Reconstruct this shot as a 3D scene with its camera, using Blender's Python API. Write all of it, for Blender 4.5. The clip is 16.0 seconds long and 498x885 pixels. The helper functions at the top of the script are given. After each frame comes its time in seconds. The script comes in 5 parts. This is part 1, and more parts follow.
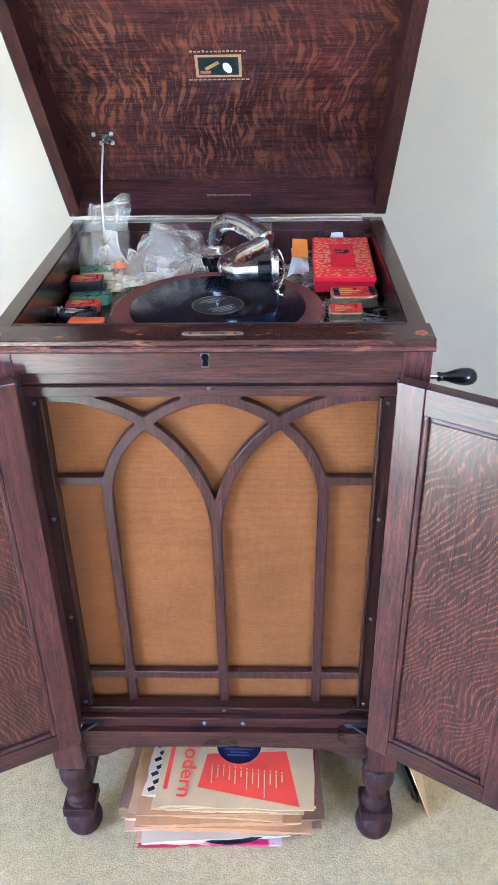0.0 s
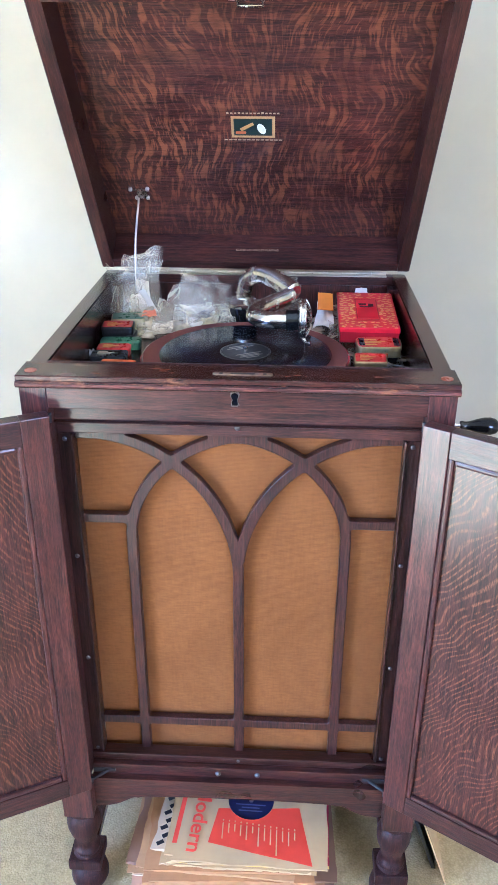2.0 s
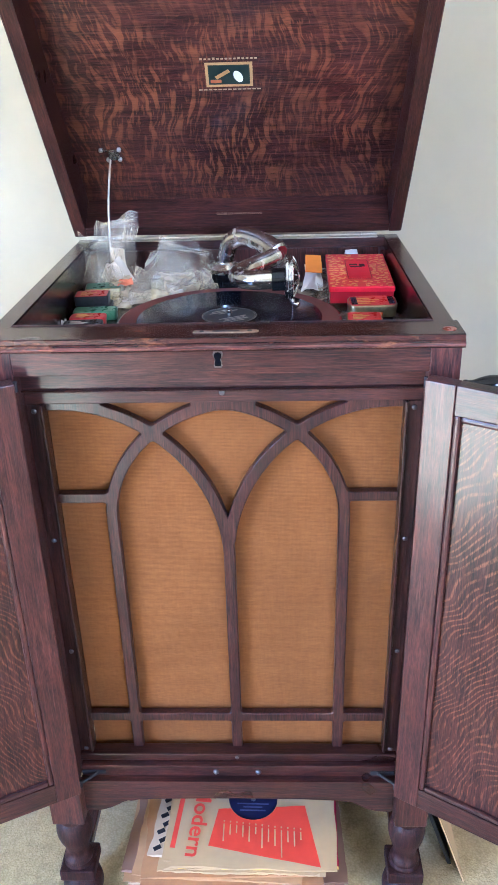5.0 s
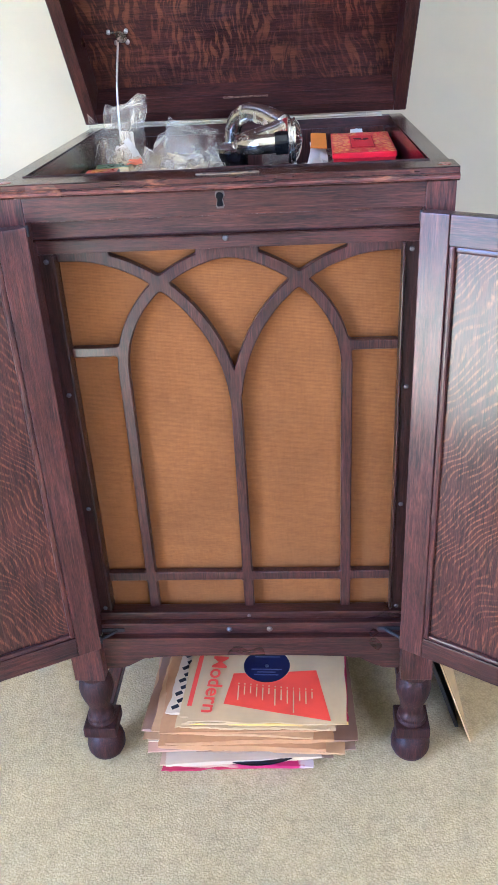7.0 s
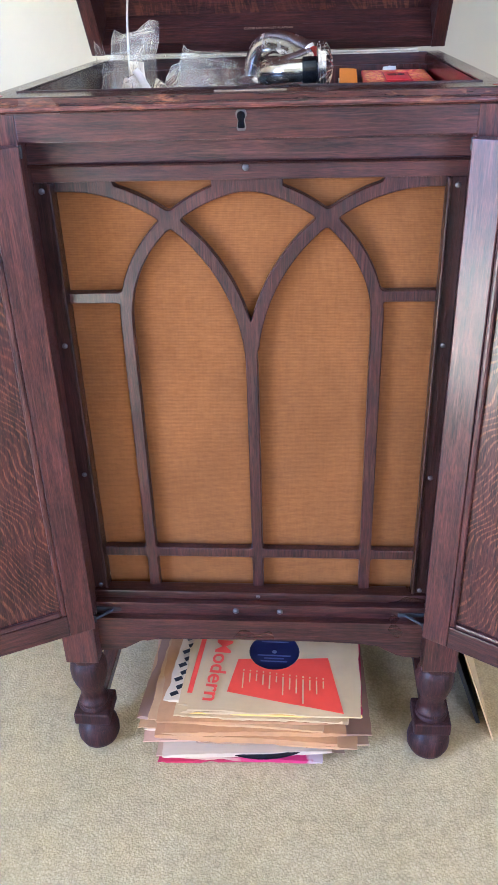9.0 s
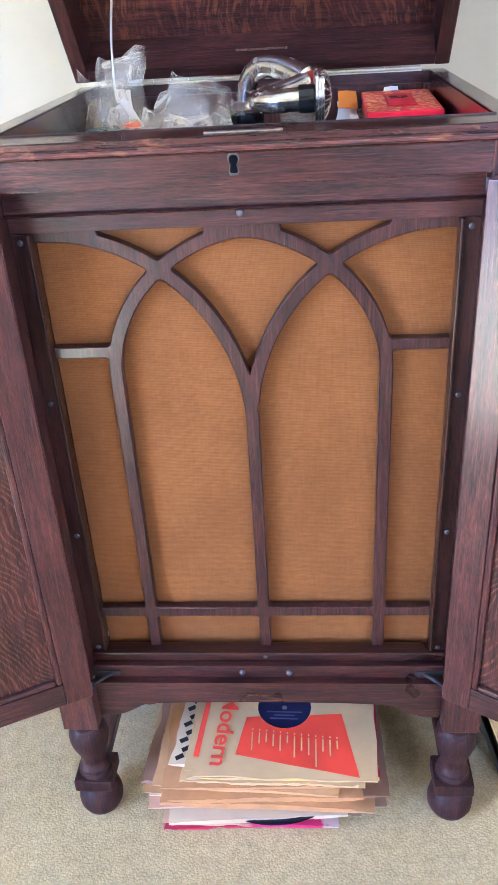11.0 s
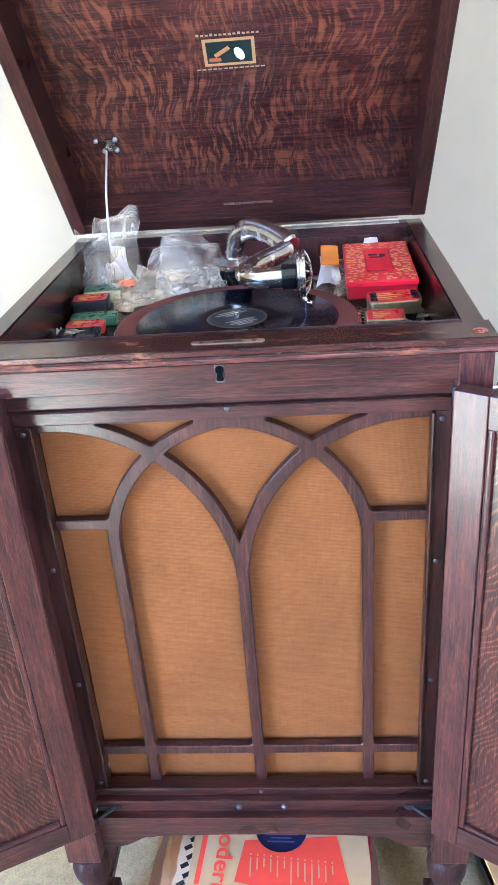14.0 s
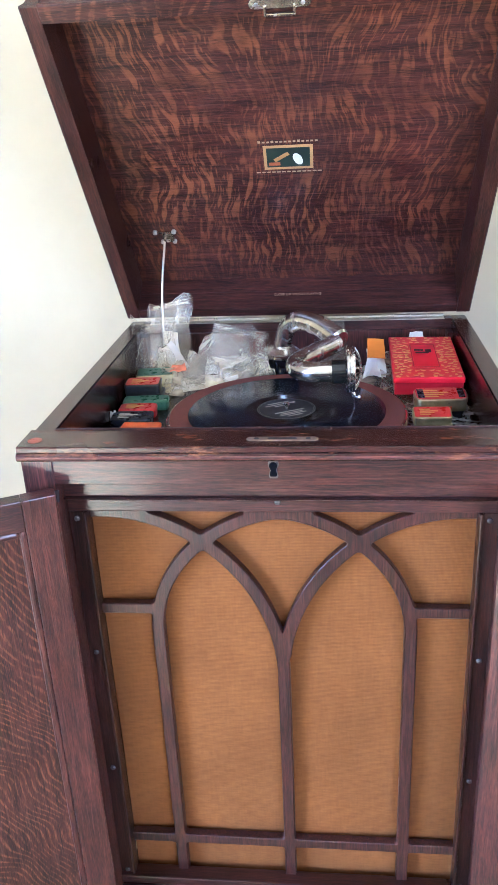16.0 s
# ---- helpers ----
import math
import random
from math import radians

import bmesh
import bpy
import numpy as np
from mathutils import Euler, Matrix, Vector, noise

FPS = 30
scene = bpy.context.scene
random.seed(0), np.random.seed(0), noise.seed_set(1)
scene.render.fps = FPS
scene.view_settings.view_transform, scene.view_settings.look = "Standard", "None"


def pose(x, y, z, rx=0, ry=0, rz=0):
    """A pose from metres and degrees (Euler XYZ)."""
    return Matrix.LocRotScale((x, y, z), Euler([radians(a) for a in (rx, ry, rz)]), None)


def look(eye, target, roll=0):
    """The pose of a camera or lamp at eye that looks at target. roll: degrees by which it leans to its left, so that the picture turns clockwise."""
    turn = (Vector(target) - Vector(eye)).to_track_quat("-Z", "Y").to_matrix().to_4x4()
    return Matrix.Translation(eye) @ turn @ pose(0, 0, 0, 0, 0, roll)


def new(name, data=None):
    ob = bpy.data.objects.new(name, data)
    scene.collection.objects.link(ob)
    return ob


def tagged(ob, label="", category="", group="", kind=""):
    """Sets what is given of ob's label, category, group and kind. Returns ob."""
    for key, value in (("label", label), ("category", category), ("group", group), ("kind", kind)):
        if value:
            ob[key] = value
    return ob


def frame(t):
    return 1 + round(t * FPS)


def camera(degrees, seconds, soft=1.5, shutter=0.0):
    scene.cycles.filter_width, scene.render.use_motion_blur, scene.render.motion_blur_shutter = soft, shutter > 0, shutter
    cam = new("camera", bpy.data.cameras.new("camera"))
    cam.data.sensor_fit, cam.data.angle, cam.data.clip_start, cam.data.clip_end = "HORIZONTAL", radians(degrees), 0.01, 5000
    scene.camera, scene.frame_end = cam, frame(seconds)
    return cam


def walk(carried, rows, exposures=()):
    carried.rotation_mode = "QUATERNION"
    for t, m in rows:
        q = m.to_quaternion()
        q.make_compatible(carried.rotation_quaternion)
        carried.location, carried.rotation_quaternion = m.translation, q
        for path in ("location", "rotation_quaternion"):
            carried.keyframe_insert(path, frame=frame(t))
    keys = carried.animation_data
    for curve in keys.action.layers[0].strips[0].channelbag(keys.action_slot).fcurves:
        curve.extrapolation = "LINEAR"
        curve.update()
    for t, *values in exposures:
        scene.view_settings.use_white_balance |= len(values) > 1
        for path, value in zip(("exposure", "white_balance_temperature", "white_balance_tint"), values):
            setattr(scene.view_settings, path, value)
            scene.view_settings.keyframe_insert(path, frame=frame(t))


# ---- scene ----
cam = camera(34.4, 16.0, soft=1.4)
PATH = [
    (0, (0.078, -0.88, 1.278), (0.017, 0.835, 0.249), -1.1),
    (0.5, (0.065, -0.893, 1.279), (0.003, 0.832, 0.269), -0.9),
    (1, (0.053, -0.91, 1.264), (-0.016, 0.834, 0.286), -0.7),
    (1.5, (0.059, -0.913, 1.257), (-0.021, 0.854, 0.325), -0.3),
    (2, (0.059, -0.911, 1.256), (-0.029, 0.883, 0.375), 0.2),
    (2.5, (0.058, -0.922, 1.257), (-0.03, 0.9, 0.438), 0.6),
    (3, (0.059, -0.92, 1.241), (-0.023, 0.916, 0.453), 0.5),
    (3.5, (0.066, -0.908, 1.211), (-0.013, 0.924, 0.413), 0.0),
    (3.7, (0.067, -0.912, 1.196), (-0.008, 0.918, 0.393), -0.2),
    (5.8, (0.061, -0.824, 1.17), (-0.036, 0.937, 0.227), -2.7),
    (6, (0.066, -0.854, 1.151), (-0.04, 0.902, 0.198), -3.0),
    (6.5, (0.087, -0.93, 1.12), (-0.037, 0.826, 0.171), -3.3),
    (7, (0.086, -0.954, 1.065), (-0.048, 0.805, 0.123), -3.3),
    (7.5, (0.097, -0.941, 1.026), (-0.051, 0.816, 0.082), -3.1),
    (8, (0.093, -0.935, 1.011), (-0.058, 0.819, 0.062), -2.5),
    (8.5, (0.074, -0.914, 1.005), (-0.075, 0.834, 0.045), -2.1),
    (9, (0.064, -0.871, 0.991), (-0.077, 0.868, 0.014), -1.9),
    (11.3, (0.063, -0.763, 1.024), (-0.083, 0.975, 0.044), -3.9),
    (11.5, (0.056, -0.749, 1.029), (-0.083, 0.989, 0.05), -4.1),
    (12, (0.062, -0.71, 1.048), (-0.088, 1.023, 0.062), -4.8),
    (12.5, (0.061, -0.676, 1.083), (-0.086, 1.052, 0.086), -5.2),
    (13, (0.055, -0.675, 1.117), (-0.086, 1.061, 0.133), -5.3),
    (13.5, (0.065, -0.697, 1.156), (-0.077, 1.051, 0.195), -5.0),
    (14, (0.085, -0.753, 1.179), (-0.07, 1.017, 0.259), -4.5),
    (14.5, (0.08, -0.793, 1.199), (-0.1, 0.998, 0.327), -4.1),
    (15, (0.071, -0.805, 1.209), (-0.128, 1.004, 0.381), -3.7),
    (15.5, (0.064, -0.794, 1.213), (-0.15, 1.027, 0.414), -3.3),
    (16, (0.059, -0.759, 1.218), (-0.151, 1.073, 0.442), -2.8),
]
walk(cam, [(t, look(eye, target, roll)) for t, eye, target, roll in PATH],
     exposures=[(0.0, 5.78, 4300, 20.0), (3.5, 5.74, 4290, 20.0), (6.5, 5.70, 4420, 21.5), (9.0, 5.63, 4470, 23.0), (12.5, 5.88, 4410, 23.5), (14.5, 5.99, 4350, 21.0), (16.0, 5.80, 4430, 20.8)])

# ---------------------------------------------------------------- light
world = bpy.data.worlds.new("sky")
scene.world = world
world.use_nodes = True
wn = world.node_tree.nodes
sky = wn.new("ShaderNodeTexSky")
sky.sky_type = "NISHITA"
sky.sun_disc = False
wn["Background"].inputs[1].default_value = 0.06
world.node_tree.links.new(sky.outputs[0], wn["Background"].inputs[0])

WEST, EAST, NORTH, SOUTH, CEIL = -1.85, 2.3, 0.66, -2.9, 2.4
WIN_Y0, WIN_Y1, WIN_Z0, WIN_Z1 = -2.20, -0.95, 0.03, 2.05      # the tall glazed opening in the west wall
FILL_X0, FILL_X1, FILL_Z0 = 1.05, 2.15, 0.8                      # unseen second window behind the camera, added to fill the right wall


def area_lamp(name, m, sx, sy, watts, colour):
    lamp = bpy.data.lights.new(name, "AREA")
    lamp.shape, lamp.size, lamp.size_y, lamp.energy, lamp.color = "RECTANGLE", sx, sy, watts, colour
    ob = new(name, lamp)
    ob.matrix_world = m
    return ob


area_lamp("glazed_door_daylight", look((WEST - 0.03, -1.575, 1.04), (0.0, -1.575, 1.04)), 1.23, 2.0, 0.85, (0.86, 0.93, 1.0))
# warm fill lamp in the added south opening, brightens the right wall
area_lamp("added_window_fill", look((1.60, SOUTH - 0.03, 1.42), (1.60, 0.0, 1.42)), 1.08, 1.22, 1.0, (1.0, 0.88, 0.72))
sun = bpy.data.lights.new("sun", "SUN")
sun.energy, sun.angle, sun.color = 5.0, radians(0.5), (0.84, 0.93, 1.0)
sun_dir = Vector((0.535, 0.04, -0.84)).normalized()
new("sun", sun).matrix_world = look((-4.0, -1.6, 4.0), Vector((-4.0, -1.6, 4.0)) + sun_dir)
sky.sun_elevation, sky.sun_rotation = math.asin(-sun_dir.z), math.atan2(-sun_dir.x, -sun_dir.y)


# ---------------------------------------------------------------- materials
def material(name):
    m = bpy.data.materials.new(name)
    m.use_nodes = True
    return m, m.node_tree.nodes, m.node_tree.links, m.node_tree.nodes["Principled BSDF"]


def ramp(n, stops):
    r = n.new("ShaderNodeValToRGB")
    while len(r.color_ramp.elements) < len(stops):
        r.color_ramp.elements.new(0.5)
    for e, (p, c) in zip(r.color_ramp.elements, stops):
        e.position, e.color = p, (*c, 1) if len(c) == 3 else c
    return r


def mixer(n, l, kind, fac, a, b):
    mx = n.new("ShaderNodeMix")
    mx.data_type, mx.blend_type = "RGBA", kind
    for sock, v in ((mx.inputs[0], fac), (mx.inputs[6], a), (mx.inputs[7], b)):
        if hasattr(v, "links"):
            l.new(v, sock)
        elif isinstance(v, (int, float)):
            sock.default_value = v
        else:
            sock.default_value = (*v, 1)
    return mx.outputs[2]


def mapped(n, l, scale=(1, 1, 1), rot=(0, 0, 0), loc=(0, 0, 0)):
    tc, mp = n.new("ShaderNodeTexCoord"), n.new("ShaderNodeMapping")
    mp.inputs["Scale"].default_value = scale
    mp.inputs["Rotation"].default_value = [radians(a) for a in rot]
    mp.inputs["Location"].default_value = loc
    l.new(tc.outputs["Object"], mp.inputs["Vector"])
    return mp.outputs[0]


def noise_tex(n, l, vec, scale, detail=4, rough=0.55, distort=0.0):
    t = n.new("ShaderNodeTexNoise")
    t.inputs["Scale"].default_value, t.inputs["Detail"].default_value = scale, detail
    t.inputs["Roughness"].default_value, t.inputs["Distortion"].default_value = rough, distort
    l.new(vec, t.inputs["Vector"])
    return t.outputs[0]


def bumped(n, l, bsdf, height, strength, dist=0.001, chain=None):
    b = n.new("ShaderNodeBump")
    b.inputs["Strength"].default_value, b.inputs["Distance"].default_value = strength, dist
    l.new(height, b.inputs["Height"])
    if chain:
        l.new(chain, b.inputs["Normal"])
    l.new(b.outputs[0], bsdf.inputs["Normal"])
    return b.outputs[0]


def math_node(n, l, op, a, b=0.0):
    m = n.new("ShaderNodeMath")
    m.operation = op
    for sock, v in zip(m.inputs, (a, b)):
        if hasattr(v, "links"):
            l.new(v, sock)
        else:
            sock.default_value = v
    return m.outputs[0]


def oak(name, axis="x", fleck=0.0, fleck_scale=60.0, fleck_rot=(0, 0, 0), swirl=5.0, gloss=0.40, stretch=1.0, loc=(0, 0, 0), tone=1.0,
        band=(0.60, 0.74), swirl_scale=0.5, swirl_detail=1.2, gaps=(0.42, 0.58), worn=0.25, flake=0.0, seam=0.0, coat=0.44):
    """Dark-stained quarter-sawn oak; the grain runs along the axis, pale ray flecks lie across it."""
    m, n, l, bsdf = material(name)
    k = {"x": (0.10, 1, 1), "y": (1, 0.10, 1), "z": (1, 1, 0.10)}[axis]
    vec = mapped(n, l, k, loc=loc)
    fine = noise_tex(n, l, vec, 900, 3, 0.6)
    wide = noise_tex(n, l, vec, 130, 4, 0.6)
    blot = noise_tex(n, l, mapped(n, l, loc=loc), 7, 3, 0.55)
    dark, mid = [c * tone for c in (0.012, 0.0045, 0.0045)], [c * tone for c in (0.048, 0.0140, 0.0105)]
    base = ramp(n, [(0.38, dark), (0.54, mid), (0.72, [c * tone for c in (0.096, 0.028, 0.017)])])
    l.new(math_node(n, l, "ADD", math_node(n, l, "MULTIPLY", fine, 0.45), math_node(n, l, "MULTIPLY", wide, 0.55)), base.inputs[0])
    blots = ramp(n, [(0.3, (0.62, 0.6, 0.62)), (0.7, (1.25, 1.18, 1.12))])
    l.new(blot, blots.inputs[0])
    colour = mixer(n, l, "MULTIPLY", 1.0, base.outputs[0], blots.outputs[0])
    rough_src = blot
    pale = ramp(n, [(0.55, (0, 0, 0)), (0.70, (1, 1, 1))])
    l.new(noise_tex(n, l, mapped(n, l, [0.35 * c if c < 1 else c for c in k], loc=(1, 4, 2)), 420, 2, 0.5), pale.inputs[0])
    colour = mixer(n, l, "MIX", math_node(n, l, "MULTIPLY", pale.outputs[0], 0.24), colour, [c * tone for c in (0.150, 0.062, 0.044)])
    pore = ramp(n, [(0.30, (1, 1, 1)), (0.42, (0, 0, 0))])
    l.new(noise_tex(n, l, mapped(n, l, [0.5 * c if c < 1 else c for c in k], loc=(6, 1, 8)), 520, 2, 0.5), pore.inputs[0])
    colour = mixer(n, l, "MIX", math_node(n, l, "MULTIPLY", pore.outputs[0], 0.7), colour, [c * tone for c in (0.008, 0.0045, 0.005)])
    if fleck > 0:
        wv = n.new("ShaderNodeTexWave")
        wv.wave_type, wv.bands_direction, wv.wave_profile = "BANDS", "X", "SIN"
        wv.inputs["Scale"].default_value = fleck_scale / 20
        wv.inputs["Distortion"].default_value = swirl
        wv.inputs["Detail"].default_value, wv.inputs["Detail Scale"].default_value = swirl_detail, swirl_scale
        wv.inputs["Detail Roughness"].default_value = 0.55
        l.new(mapped(n, l, (stretch, 1, 1), fleck_rot, loc), wv.inputs["Vector"])
        stripe = ramp(n, [(band[0], (0, 0, 0)), (band[1], (1, 1, 1))])
        l.new(wv.outputs[1], stripe.inputs[0])
        broken = ramp(n, [(gaps[0], (0, 0, 0)), (gaps[1], (1, 1, 1))])
        l.new(noise_tex(n, l, mapped(n, l, (1, 1, 1), loc=(3, 1, 2)), 48, 3, 0.6, 0.6), broken.inputs[0])
        weave = ramp(n, [(0.40, (0.15, 0.15, 0.15)), (0.58, (1, 1, 1))])
        l.new(fine, weave.inputs[0])
        mask = math_node(n, l, "MULTIPLY", math_node(n, l, "MULTIPLY", stripe.outputs[0], broken.outputs[0]), weave.outputs[0])
        mask = math_node(n, l, "MULTIPLY", mask, fleck)
        colour = mixer(n, l, "MIX", mask, colour, [c * tone for c in (0.20, 0.071, 0.028)])
    if flake > 0:
        # two boards glued at the seam, each with broad slanting ray flakes cut by the pores
        co, xyz, cmb = n.new("ShaderNodeTexCoord"), n.new("ShaderNodeSeparateXYZ"), n.new("ShaderNodeCombineXYZ")
        l.new(co.outputs["Object"], xyz.inputs[0])
        upper = math_node(n, l, "GREATER_THAN", xyz.outputs[1], seam)
        low = noise_tex(n, l, mapped(n, l, loc=(2, 5, 1)), 4.0, 1, 0.5)
        lean = math_node(n, l, "MULTIPLY", math_node(n, l, "SUBTRACT", low, 0.5), 0.16)
        wob = math_node(n, l, "MULTIPLY", math_node(n, l, "SUBTRACT", noise_tex(n, l, mapped(n, l, loc=(8, 3, 1)), 20, 1, 0.5), 0.5), 0.022)
        l.new(math_node(n, l, "ADD", math_node(n, l, "ADD", xyz.outputs[0], lean), math_node(n, l, "ADD", wob, math_node(n, l, "MULTIPLY", upper, 0.37))), cmb.inputs[0])
        l.new(math_node(n, l, "ADD", math_node(n, l, "MULTIPLY", xyz.outputs[1], 0.17), math_node(n, l, "MULTIPLY", upper, 1.7)), cmb.inputs[1])
        big = ramp(n, [(0.53, (0, 0, 0)), (0.60, (1, 1, 1))])
        l.new(noise_tex(n, l, cmb.outputs[0], 125, 1.0, 0.45), big.inputs[0])
        small = ramp(n, [(0.56, (0, 0, 0)), (0.63, (1, 1, 1))])
        l.new(noise_tex(n, l, cmb.outputs[0], 280, 1.0, 0.5), small.inputs[0])
        cut = ramp(n, [(0.36, (0.25, 0.25, 0.25)), (0.52, (1, 1, 1))])
        l.new(math_node(n, l, "ADD", math_node(n, l, "MULTIPLY", fine, 0.5), math_node(n, l, "MULTIPLY", wide, 0.5)), cut.inputs[0])
        where = ramp(n, [(0.36, (0.25, 0.25, 0.25)), (0.58, (1, 1, 1))])
        l.new(noise_tex(n, l, mapped(n, l, loc=(4, 9, 3)), 13, 3, 0.6), where.inputs[0])
        both = math_node(n, l, "MAXIMUM", big.outputs[0], math_node(n, l, "MULTIPLY", small.outputs[0], 0.7))
        both = math_node(n, l, "MULTIPLY", math_node(n, l, "MULTIPLY", both, cut.outputs[0]), where.outputs[0])
        colour = mixer(n, l, "MIX", math_node(n, l, "MULTIPLY", both, flake), colour, [c * tone for c in (0.172, 0.060, 0.021)])
    scuff = ramp(n, [(0.66 - 0.1 * (worn > 0.5), (0, 0, 0)), (0.74 - 0.06 * (worn > 0.5), (1, 1, 1))])
    l.new(noise_tex(n, l, mapped(n, l, [0.3 if c < 1 else 1 for c in k], loc=(7, 2, 5)), 62, 6, 0.75), scuff.inputs[0])
    colour = mixer(n, l, "MIX", math_node(n, l, "MULTIPLY", scuff.outputs[0], worn), colour, (0.26, 0.095, 0.04))
    l.new(colour, bsdf.inputs["Base Color"])
    rr = ramp(n, [(0.3, (gloss - 0.05,) * 3), (0.7, (gloss + 0.1,) * 3)])
    l.new(rough_src, rr.inputs[0])
    l.new(rr.outputs[0], bsdf.inputs["Roughness"])
    bsdf.inputs["Coat Weight"].default_value, bsdf.inputs["Coat Roughness"].default_value = coat, 0.18
    bsdf.inputs["Specular IOR Level"].default_value = 0.24
    bumped(n, l, bsdf, fine, 0.45, 0.0007)
    return m


def plain(name, colour, rough=0.5, metal=0.0, grain=0.12, scale=60, bump=0.05, alpha=1.0, spec=0.5):
    m, n, l, bsdf = material(name)
    t = noise_tex(n, l, mapped(n, l), scale, 5, 0.6)
    r = ramp(n, [(0.25, [c * (1 - grain) for c in colour]), (0.75, [min(1, c * (1 + grain)) for c in colour])])
    l.new(t, r.inputs[0])
    l.new(r.outputs[0], bsdf.inputs["Base Color"])
    rr = ramp(n, [(0.3, (max(0.02, rough - 0.06),) * 3), (0.7, (rough + 0.06,) * 3)])
    l.new(t, rr.inputs[0])
    l.new(rr.outputs[0], bsdf.inputs["Roughness"])
    bsdf.inputs["Metallic"].default_value = metal
    bsdf.inputs["Specular IOR Level"].default_value = spec
    if bump:
        bumped(n, l, bsdf, t, bump, 0.001)
    return m


OAK_X = oak("oak_grain_across", "x")
OAK_Y = oak("oak_grain_deep", "y")
OAK_Z = oak("oak_grain_upright", "z", gloss=0.38, tone=1.4)
OAK_RAIL = oak("oak_front_rail", "x", gloss=0.30, tone=1.0)
OAK_LID = oak("oak_lid_figured", "x", gloss=0.42, tone=1.15, flake=0.64, seam=0.245)
OAK_DOOR_E = oak("oak_door_figured", "z", 0.58, 860, (0, -34, 0), 38.0, gloss=0.36, tone=1.1, band=(0.62, 0.97), swirl_scale=0.22, gaps=(0.34, 0.54))
OAK_DOOR_W = oak("oak_door_figured_mirrored", "z", 0.5, 860, (0, 34, 0), 38.0, gloss=0.36, tone=1.1, band=(0.62, 0.97), swirl_scale=0.22, gaps=(0.34, 0.54), loc=(0.4, 0, 0.3))
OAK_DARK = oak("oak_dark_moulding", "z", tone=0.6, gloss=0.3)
OAK_LEG = oak("oak_turned_leg", "z", tone=0.8, gloss=0.58, coat=0.06, worn=0.45)
INNER = oak("lacquered_compartment_wood", "x", tone=0.55, gloss=0.2)
NICKEL = plain("worn_nickel", (0.70, 0.665, 0.61), 0.24, 1.0, 0.28, 55, 0.05)
STEEL = plain("dull_steel", (0.50, 0.48, 0.45), 0.34, 1.0, 0.2, 90, 0.08)
DULL = plain("dull_dark_screw", (0.12, 0.115, 0.115), 0.42, 0.9, 0.25, 200, 0.05)
HINGE = plain("tarnished_nickel_hinge", (0.47, 0.42, 0.34), 0.36, 1.0, 0.2, 60, 0.05)
IRON = plain("blackened_iron", (0.016, 0.016, 0.018), 0.75, 0.0, 0.3, 90, 0.06)
BLACK = plain("black_enamel", (0.008, 0.008, 0.009), 0.16, 0.0, 0.2, 30, 0.01)
FELT = plain("maroon_felt", (0.150, 0.055, 0.045), 0.95, 0.0, 0.2, 500, 0.3, spec=0.1)


def cloth_material():
    m, n, l, bsdf = material("woven_speaker_cloth")
    vec = mapped(n, l)
    rows, cols = n.new("ShaderNodeTexWave"), n.new("ShaderNodeTexWave")
    for w, d, s in ((rows, "Z", 165), (cols, "X", 250)):
        w.bands_direction, w.inputs["Scale"].default_value = d, s
        w.inputs["Distortion"].default_value, w.inputs["Detail"].default_value = 0.3, 2.0
        w.inputs["Detail Scale"].default_value = 0.25
        l.new(vec, w.inputs["Vector"])
    both = math_node(n, l, "MULTIPLY", math_node(n, l, "ADD", math_node(n, l, "MULTIPLY", rows.outputs[1], 0.6), 0.4), math_node(n, l, "ADD", math_node(n, l, "MULTIPLY", cols.outputs[1], 0.35), 0.65))
    slub = noise_tex(n, l, mapped(n, l, (0.2, 1, 1)), 420, 2, 0.6)
    slub2 = noise_tex(n, l, mapped(n, l, (1, 1, 0.12)), 420, 2, 0.6)
    wide = noise_tex(n, l, vec, 9, 3, 0.5)
    r = ramp(n, [(0.05, (0.076, 0.027, 0.0062)), (0.5, (0.156, 0.059, 0.0132)), (0.95, (0.226, 0.091, 0.022))])
    s = math_node(n, l, "ADD", math_node(n, l, "MULTIPLY", both, 0.34), math_node(n, l, "MULTIPLY", slub, 0.44))
    s = math_node(n, l, "ADD", s, math_node(n, l, "MULTIPLY", slub2, 0.22))
    l.new(s, r.inputs[0])
    shade = ramp(n, [(0.3, (0.86, 0.84, 0.82)), (0.7, (1.08, 1.08, 1.08))])
    l.new(wide, shade.inputs[0])
    l.new(mixer(n, l, "MULTIPLY", 1.0, r.outputs[0], shade.outputs[0]), bsdf.inputs["Base Color"])
    bsdf.inputs["Roughness"].default_value = 0.85
    bsdf.inputs["Specular IOR Level"].default_value = 0.15
    bumped(n, l, bsdf, both, 0.15, 0.0008)
    return m


